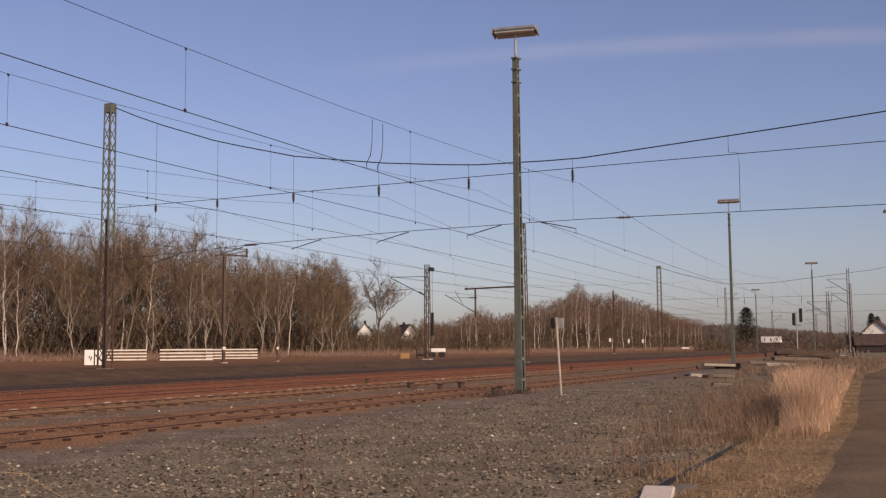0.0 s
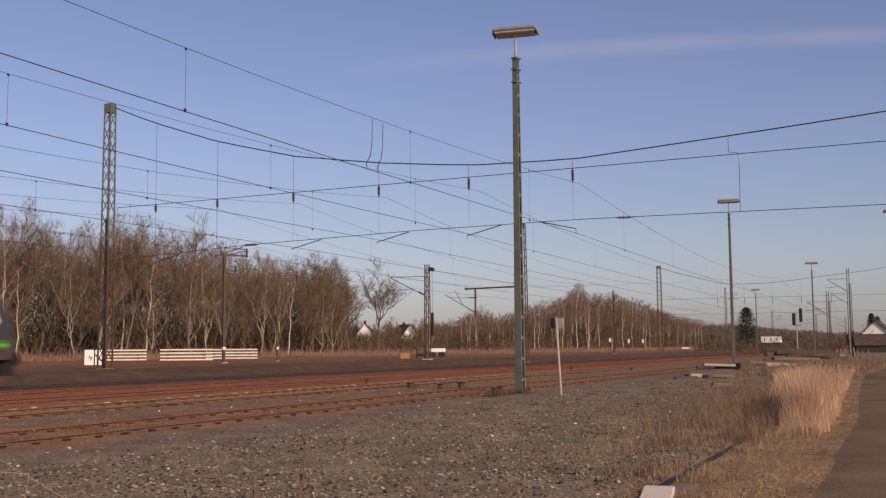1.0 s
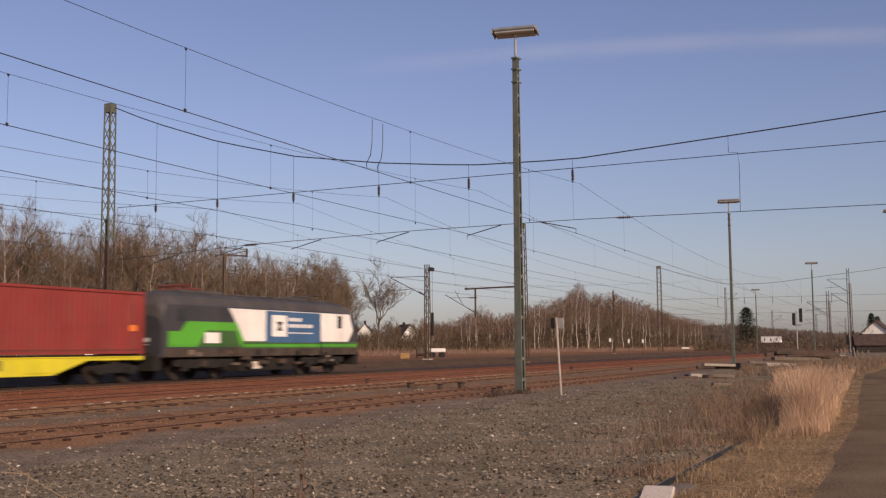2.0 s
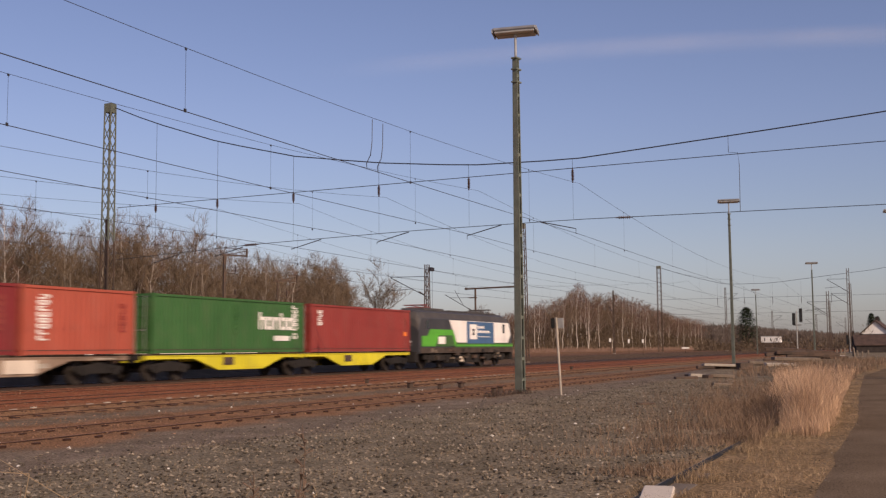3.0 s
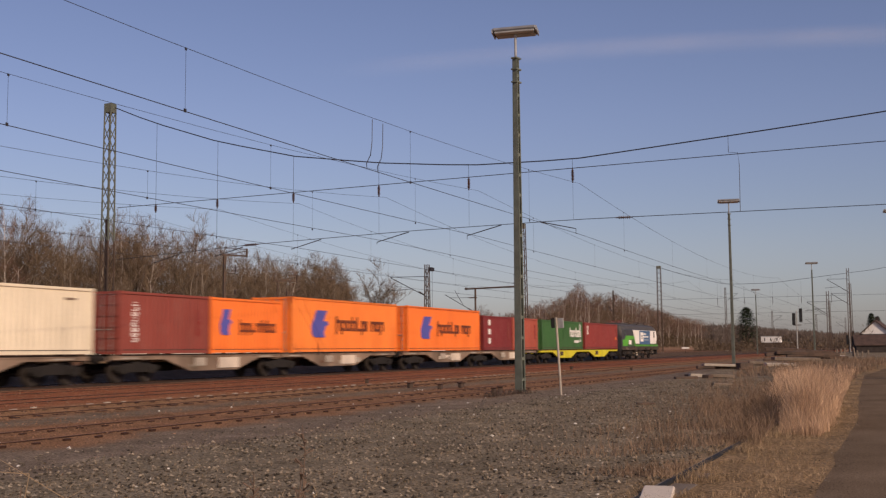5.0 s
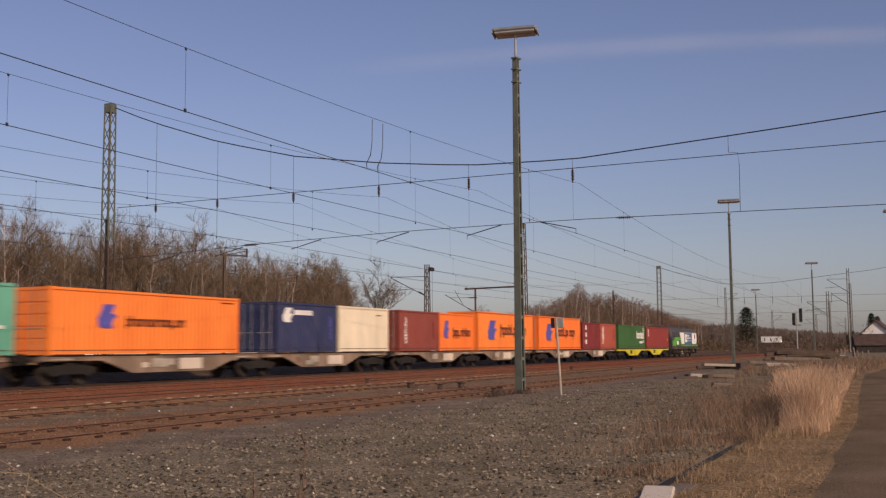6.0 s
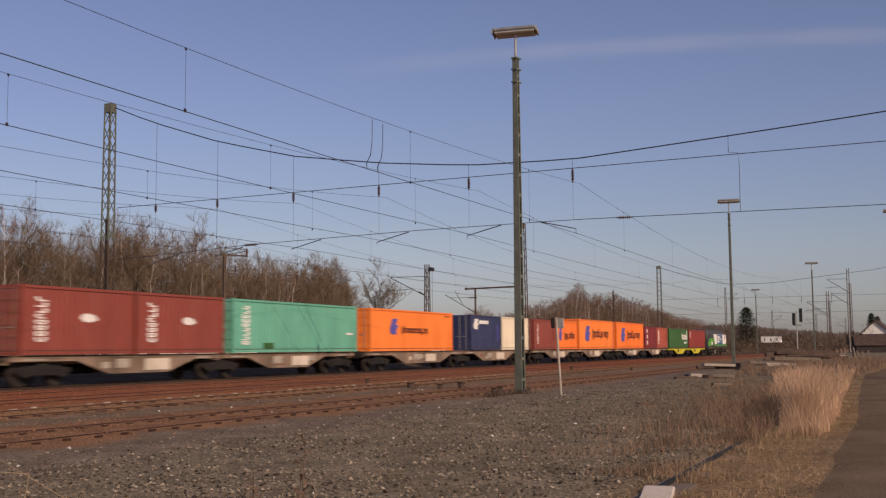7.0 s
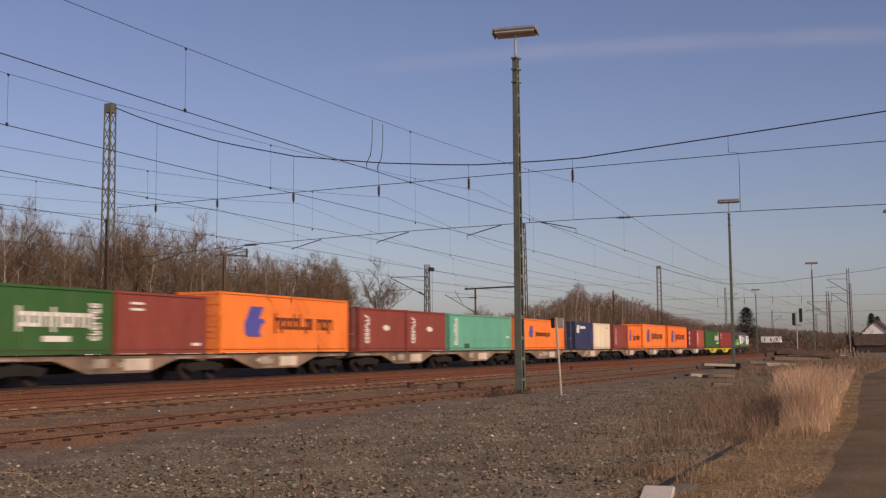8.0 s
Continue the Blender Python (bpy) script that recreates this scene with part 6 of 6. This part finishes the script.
def distance():
    st = house(235, 7.7, 86, 9, 5.2, 3.5, 5.8, M_PLASTER, M_TILE, "white gabled station building with a dark lower front", 2)
    for s in (-1, 1):
        part("shop_front", Mesh().box(-2.62, 2.62, s * 4.5 - 0.06, s * 4.5 + 0.06, 0, 3.3), M_DARKWALL, st, "dark lower front")
    house(285, 138, -40, 7, 5.0, 5.0, 8.0, M_PLASTER, M_TILE, "white gabled house among the bare trees", 2)
    house(262, 139, -62, 7, 4.4, 5.2, 8.0, M_PLASTER, M_TILE, "white gabled house with a red-brown roof", 2)
    for x, y, rz, L, h in ((262, 31.8, 90, 4.4, 3.3), (300, 32.3, 90, 2.2, 1.9)):
        t = thing("site_cabin", pose(x, y, 0.0, 0, 0, rz), "low white site cabin beside the tracks", "cabin", "white site cabins")
        part("body", bevelled(Mesh().box(-L / 2, L / 2, -1.25, 1.25, 2.2, h + 0.3).data("body", [M_PLASTER]), 0.015), None, t)
        part("base", Mesh().box(-L / 2 - 1.5, L / 2 + 1.5, -1.2, 1.2, -0.2, 2.2), M_DARKMAST, t, "dark timber base")
        part("roof", Mesh().box(-L / 2 - 0.1, L / 2 + 0.1, -1.35, 1.35, h + 0.3, h + 0.42), M_GALV, t)
        for k in range(3):
            part("window", Mesh().box(-L / 2 + 0.7 + k * L / 3.2, -L / 2 + 0.95 + k * L / 3.2, 1.24, 1.27, 2.6, 3.2).box(-L / 2 + 0.7 + k * L / 3.2, -L / 2 + 0.95 + k * L / 3.2, -1.27, -1.24, 2.6, 3.2), M_GLASS, t)
    signal(150, 14.9, 6.0, "two-headed black railway signal between the tracks")
    signal(190, 10.6, 3.2, "small black shunting signal on a post")
    conifer(300, 42.8, 11.5, 4.4)
    conifer(420, 15.8, 13.0, 3.0)
    conifer(425, 14.0, 12.0, 2.6)
    t = thing("parked_car", pose(205, 8.9, ground_z(205, 8.9) + 0.05, 0, 0, 40), "small white parked car by the station", "car")
    o = [(-2.0, 0.35), (2.0, 0.35), (2.05, 0.8), (1.2, 0.95), (0.6, 1.45), (-1.3, 1.48), (-1.95, 0.95)]
    part("body", bevelled(Mesh().prism(o, -0.82, 0.82).data("body", [M_PLASTER]), 0.08), None, t)
    part("windows", Mesh().prism([(-1.6, 0.98), (1.05, 0.98), (0.55, 1.38), (-1.25, 1.4)], -0.83, 0.83), M_GLASS, t)
    for a in (-1.25, 1.25):
        for s in (-0.78, 0.78):
            part("wheel", Mesh().tube((a, s - 0.1, 0.31), (a, s + 0.1, 0.31), 0.31, n=16), M_BLACK, t)
    t = thing("shed", pose(150, 5.9, ground_z(150, 5.9), 0, 0, 8), "low dark shed with a brown pitched roof", "shed")
    part("wall", Mesh().box(-2.0, 2.0, -1.9, 1.9, 0, 0.9), M_DARKWALL, t)
    part("roof", Mesh().prism([(-2.2, 0.9), (2.2, 0.9), (2.2, 1.0), (0.0, 2.3), (-2.2, 1.0)], -2.1, 2.1), M_TILE, t)
    # bushes along the far tracks
    rnd = random.Random(91)
    m = Mesh()
    for _ in range(18000):
        x = rnd.uniform(225, 330)
        y = x * rnd.uniform(0.012, 0.19)
        k = noise.noise(Vector((x * 0.06, y * 0.25, 3)))
        if k < -0.15 or y < 5 or 10.5 < y < 34 and k < 0.12:
            continue
        a, b = rnd.uniform(0, 6.283), rnd.uniform(0, 6.283)
        s = Vector((x, y, 0.2 + rnd.random() * (1.2 + 5.0 * max(0, k))))
        w = Vector((math.cos(b), math.sin(b), rnd.uniform(-0.4, 0.4))) * rnd.uniform(0.03, 0.09)
        m.quad(s - w, s + w, s + Vector((math.cos(a), math.sin(a), rnd.uniform(0.2, 1.5))) * rnd.uniform(0.4, 1.0))
    tagged(part("far_bushes", m, M_UNDER), "low brown bushes along the distant tracks", "bushes", kind="stuff")
    # far line of woods closing the view along the tracks
    rnd = random.Random(77)
    m = Mesh()
    for _ in range(46000):
        x = rnd.uniform(560, 720)
        y = rnd.uniform(-60, 150)
        z = rnd.random() ** 1.3 * (7 + 2.5 * noise.noise(Vector((y * 0.06, 0, 1))) + max(0, y - 40) * 0.08)
        s = Vector((x, y, z))
        w = Vector((0.1, -1, 0)) * rnd.uniform(0.15, 0.45)
        m.quad(s - w, s + w, s + Vector((rnd.uniform(-0.5, 0.5), rnd.uniform(-0.7, 0.7), rnd.uniform(1.0, 2.6))))
    tagged(part("distant_woods", m, M_FARWOOD), "brown hazy line of distant bare woods", "woods", kind="stuff")


def vapour_trail():
    """A thin, high, ragged streak of cirrus, far beyond the wood."""
    m = bpy.data.materials.new("thin_cirrus")
    m.use_nodes = True
    n, l = m.node_tree.nodes, m.node_tree.links
    p = n["Principled BSDF"]
    p.inputs["Base Color"].default_value = (0.9, 0.9, 0.93, 1)
    p.inputs["Roughness"].default_value = 1.0
    p.inputs["Specular IOR Level"].default_value = 0.0
    tc, sep = n.new("ShaderNodeTexCoord"), n.new("ShaderNodeSeparateXYZ")
    l.new(tc.outputs["UV"], sep.inputs[0])
    ru, rv = n.new("ShaderNodeValToRGB"), n.new("ShaderNodeValToRGB")
    ru.color_ramp.interpolation = rv.color_ramp.interpolation = "EASE"
    ru.color_ramp.elements[0].position, ru.color_ramp.elements[1].position = 0.02, 0.45
    ru.color_ramp.elements[0].color, ru.color_ramp.elements[1].color = (0, 0, 0, 1), (1, 1, 1, 1)
    rv.color_ramp.elements[0].position, rv.color_ramp.elements[1].position = 0.0, 0.55
    rv.color_ramp.elements[0].color, rv.color_ramp.elements[1].color = (0, 0, 0, 1), (1, 1, 1, 1)
    e = rv.color_ramp.elements.new(1.0)
    e.color = (0, 0, 0, 1)
    l.new(sep.outputs["X"], ru.inputs["Fac"])
    l.new(sep.outputs["Y"], rv.inputs["Fac"])
    nz = n.new("ShaderNodeTexNoise")
    nz.inputs["Scale"].default_value, nz.inputs["Detail"].default_value = 0.004, 4
    l.new(tc.outputs["Object"], nz.inputs["Vector"])
    a, b, c = n.new("ShaderNodeMath"), n.new("ShaderNodeMath"), n.new("ShaderNodeMath")
    for q in (a, b, c):
        q.operation = "MULTIPLY"
    l.new(ru.outputs["Color"], a.inputs[0])
    l.new(rv.outputs["Color"], a.inputs[1])
    l.new(a.outputs[0], b.inputs[0])
    l.new(nz.outputs["Fac"], b.inputs[1])
    l.new(b.outputs[0], c.inputs[0])
    c.inputs[1].default_value = 0.18
    l.new(c.outputs[0], p.inputs["Alpha"])
    me = bpy.data.meshes.new("cirrus_cloud")
    v, f, uv = [], [], []
    N = 40
    D = 3000.0
    for i in range(N + 1):
        u = i / N
        az = radians(57.5 + 36 * u)
        el = radians(14.25 + 5.2 * u - 4.75 * u * u)
        for s in (-1, 1):
            e2 = el + s * radians(0.7)
            v.append((D * math.sin(az), D * math.cos(az), D * math.tan(e2)))
            uv.append((u, (s + 1) / 2))
    for i in range(N):
        f.append((2 * i, 2 * i + 2, 2 * i + 3, 2 * i + 1))
    me.from_pydata(v, [], f)
    lay = me.uv_layers.new(name="UVMap")
    for lp in me.loops:
        lay.data[lp.index].uv = uv[lp.vertex_index]
    me.materials.append(m)
    tagged(new("cirrus_cloud", me), "thin white streak of high cirrus cloud", "cloud", kind="structure")


# ---- build ----
build_ground()
build_lane()
build_train()
build_tracks()
HEAD_TOP = [(0.8, 10.0), (6.3, 9.6), (13.0, 9.15), (17.7, 9.25), (22.1, 9.7), (26.5, 10.35), (30.8, 11.4), (35.0, 12.8), (37.3, 13.75)]
HEAD_UP = [(0.8, 8.9), (37.0, 8.55)]
HEAD_LOW = [(0.8, 6.5), (12.9, 6.6), (20.3, 6.52), (28.8, 6.3), (37.0, 5.9)]
headspan_mast(43.0, 37.6, 13.55, 0.50, 0.38)
headspan_mast(43.0, -1.2, 10.4, 0.9, 0.5, "tall green lattice mast by the lane, holding cross wires")
hs = headspan(HS1, [(-1.2, 10.2)] + HEAD_TOP, [(-1.2, 8.9)] + HEAD_UP[1:], [(-1.2, 6.5)] + HEAD_LOW, [13.0, 17.7, 22.1, 26.6, 30.9, 34.6], 8.1)
rod_insulator(hs, (0, 11.2, 6.58), (0, 10.5, 6.57))
rod_insulator(hs, (0, 28.5, 6.3), (0, 29.4, 6.27))
part("jumper_cable", wire_mesh([(0, 6.6, 9.62), (0, 6.6, 8.92), (0, 6.25, 8.88), (0, 6.2, 8.4), (0.02, 6.22, 6.55)], 0.012), M_WIRE, hs)
headspan_mast(184.0, 40.6, 14.8)
headspan_mast(184.0, -4.0, 15.0, 1.0, 0.6)
headspan(HS2, [(-4.0, 15.0), (6.6, 13.3), (22.1, 11.7), (29.4, 11.7), (36.3, 13.5), (40.6, 15.0)], [(-4, 9.4), (40.6, 9.4)], [(-4.0, 6.8), (40.6, 6.8)], [12.8, 17.4, 21.9, 26.4, 30.8], 8.2, 1.15, False)
gm = headspan_mast(95.5, 33.9, 13.0, 0.75, 0.45, "dark lattice mast with side boom beside the main track")
part("boom", Mesh().tube((0, 0.2, 7.1), (0, 5.8, 7.0), 0.08, n=6).tube((0, 5.7, 7.02), (0, 5.9, 7.02), 0.12, n=6), M_DARKMAST, gm)
part("hanger", Mesh().tube((0, 4.85, 7.0), (0, 4.85, 4.2), 0.09, n=6).box(-0.1, 0.1, 4.7, 5.5, 6.1, 6.2), M_DARKMAST, gm)
part("registration_arm", Mesh().tube((0, 4.85, 4.7), (0, 8.0, 6.5), 0.035, n=6).tube((0, 6.1, 5.45), (0, 7.0, 6.9), 0.025, n=6).tube((0, 4.85, 6.15), (0, 7.4, 6.2), 0.02, n=6), M_WIRE, gm)
rod_insulator(gm, (0, 5.0, 4.8), (0, 5.7, 5.2))
line1 = catenary(12.7, 5.93, 7.06, 8.1)
for x0 in (24.35, 24.95):
    part("jumper_cable", wire_mesh([(x0, 0, 7.2), (x0 - 0.02, 0, 6.6), (x0 - 0.1, 0, 6.25), (x0 - 0.32, 0, 6.0), (x0 - 0.3, 0, 5.84)], 0.011), M_WIRE, line1)
catenary(17.25, 6.08, 7.06, 8.1)
catenary(21.75, 6.08, 6.5, 8.1)
catenary(26.3, 5.98, 6.5, 8.1)
catenary(30.8, 5.98, 6.6, 8.1)
catenary(35.2, 5.98, 6.6, 8.0)
cantilever_mast(81.3, 37.3, 7.9, 0.42, 1, "dark lattice mast with bracket arm and tension weights", 6.9, 3.4, M_DARKMAST, True)
pole_mast(64.0, 45.3, 7.7, 0.095, "slender dark steel pole with a crossarm and insulators")
pole_mast(73.2, 46.7, 6.4, 0.06, "thin weathered pole before the wood")
for x, y, h in ((240, 38.5, 13.8), (300, 36.0, 10.5), (150, 8.3, 11.0), (165, 8.9, 9.8), (150, 10.9, 8.4), (210, 15.0, 9.6), (290, 24.0, 9.5), (330, 19.4, 9.5)):
    cantilever_mast(x, y, h, 0.4, 1 if y < 30 else -1, "distant lattice mast with bracket arm", h - 1.4, 2.6, M_DARKMAST)
cantilever_mast(150, 39.7, 9.0, 0.2, 1, "slim dark pole with cross arm before the birches", 7.6, 1.4, M_DARKMAST)
light_mast(30.75, 11.05, 10.25, "tall green-grey battened yard light mast")
light_mast(72.0, 11.15, 10.0, "green-grey yard light mast further along the track", 0.7)
light_mast(133.0, 11.3, 10.2, "distant yard light mast on a slim pole", 0.7)
light_mast(187.0, 25.0, 10.0, "far yard light mast between the tracks", 0.7)
light_mast(80.0, 1.25, 9.3, "yard light mast beside the lane", 0.7)
marker_post()
track_clutter()
slab_pile()
cable_trough()
beam_stacks()
yard_bits()
distance()
build_wood()
build_plants()
vapour_trail()
scatter_stones("lane_grit", "loose grit along the lane's edge", M_STONE, 5200, (6, 40), (0.1, 1.7), 0.005, 0.016, 35, lambda x, y, r: abs(y - lane_edge(x) + 0.25) < abs(r.gauss(0, 0.22)))
keep_gravel = lambda x, y, r: r.random() < (1.0 if y < 9.2 else 0.25)
scatter_stones("gravel", "loose grey-brown gravel stones", M_STONE, 34000, (6, 42), (2.4, 10.6), 0.008, 0.036, 31, keep_gravel)
scatter_stones("pale_stones", "scattered pale limestone lumps", M_PALE, 150, (7, 45), (2.6, 16.0), 0.01, 0.045, 32)
scatter_stones("rusty_ballast", "rust-stained ballast stones round the sleepers", M_RUSTSTONE, 22000, (8, 60), (11.0, 28.5), 0.012, 0.03, 33, None, 0.2)
motions()
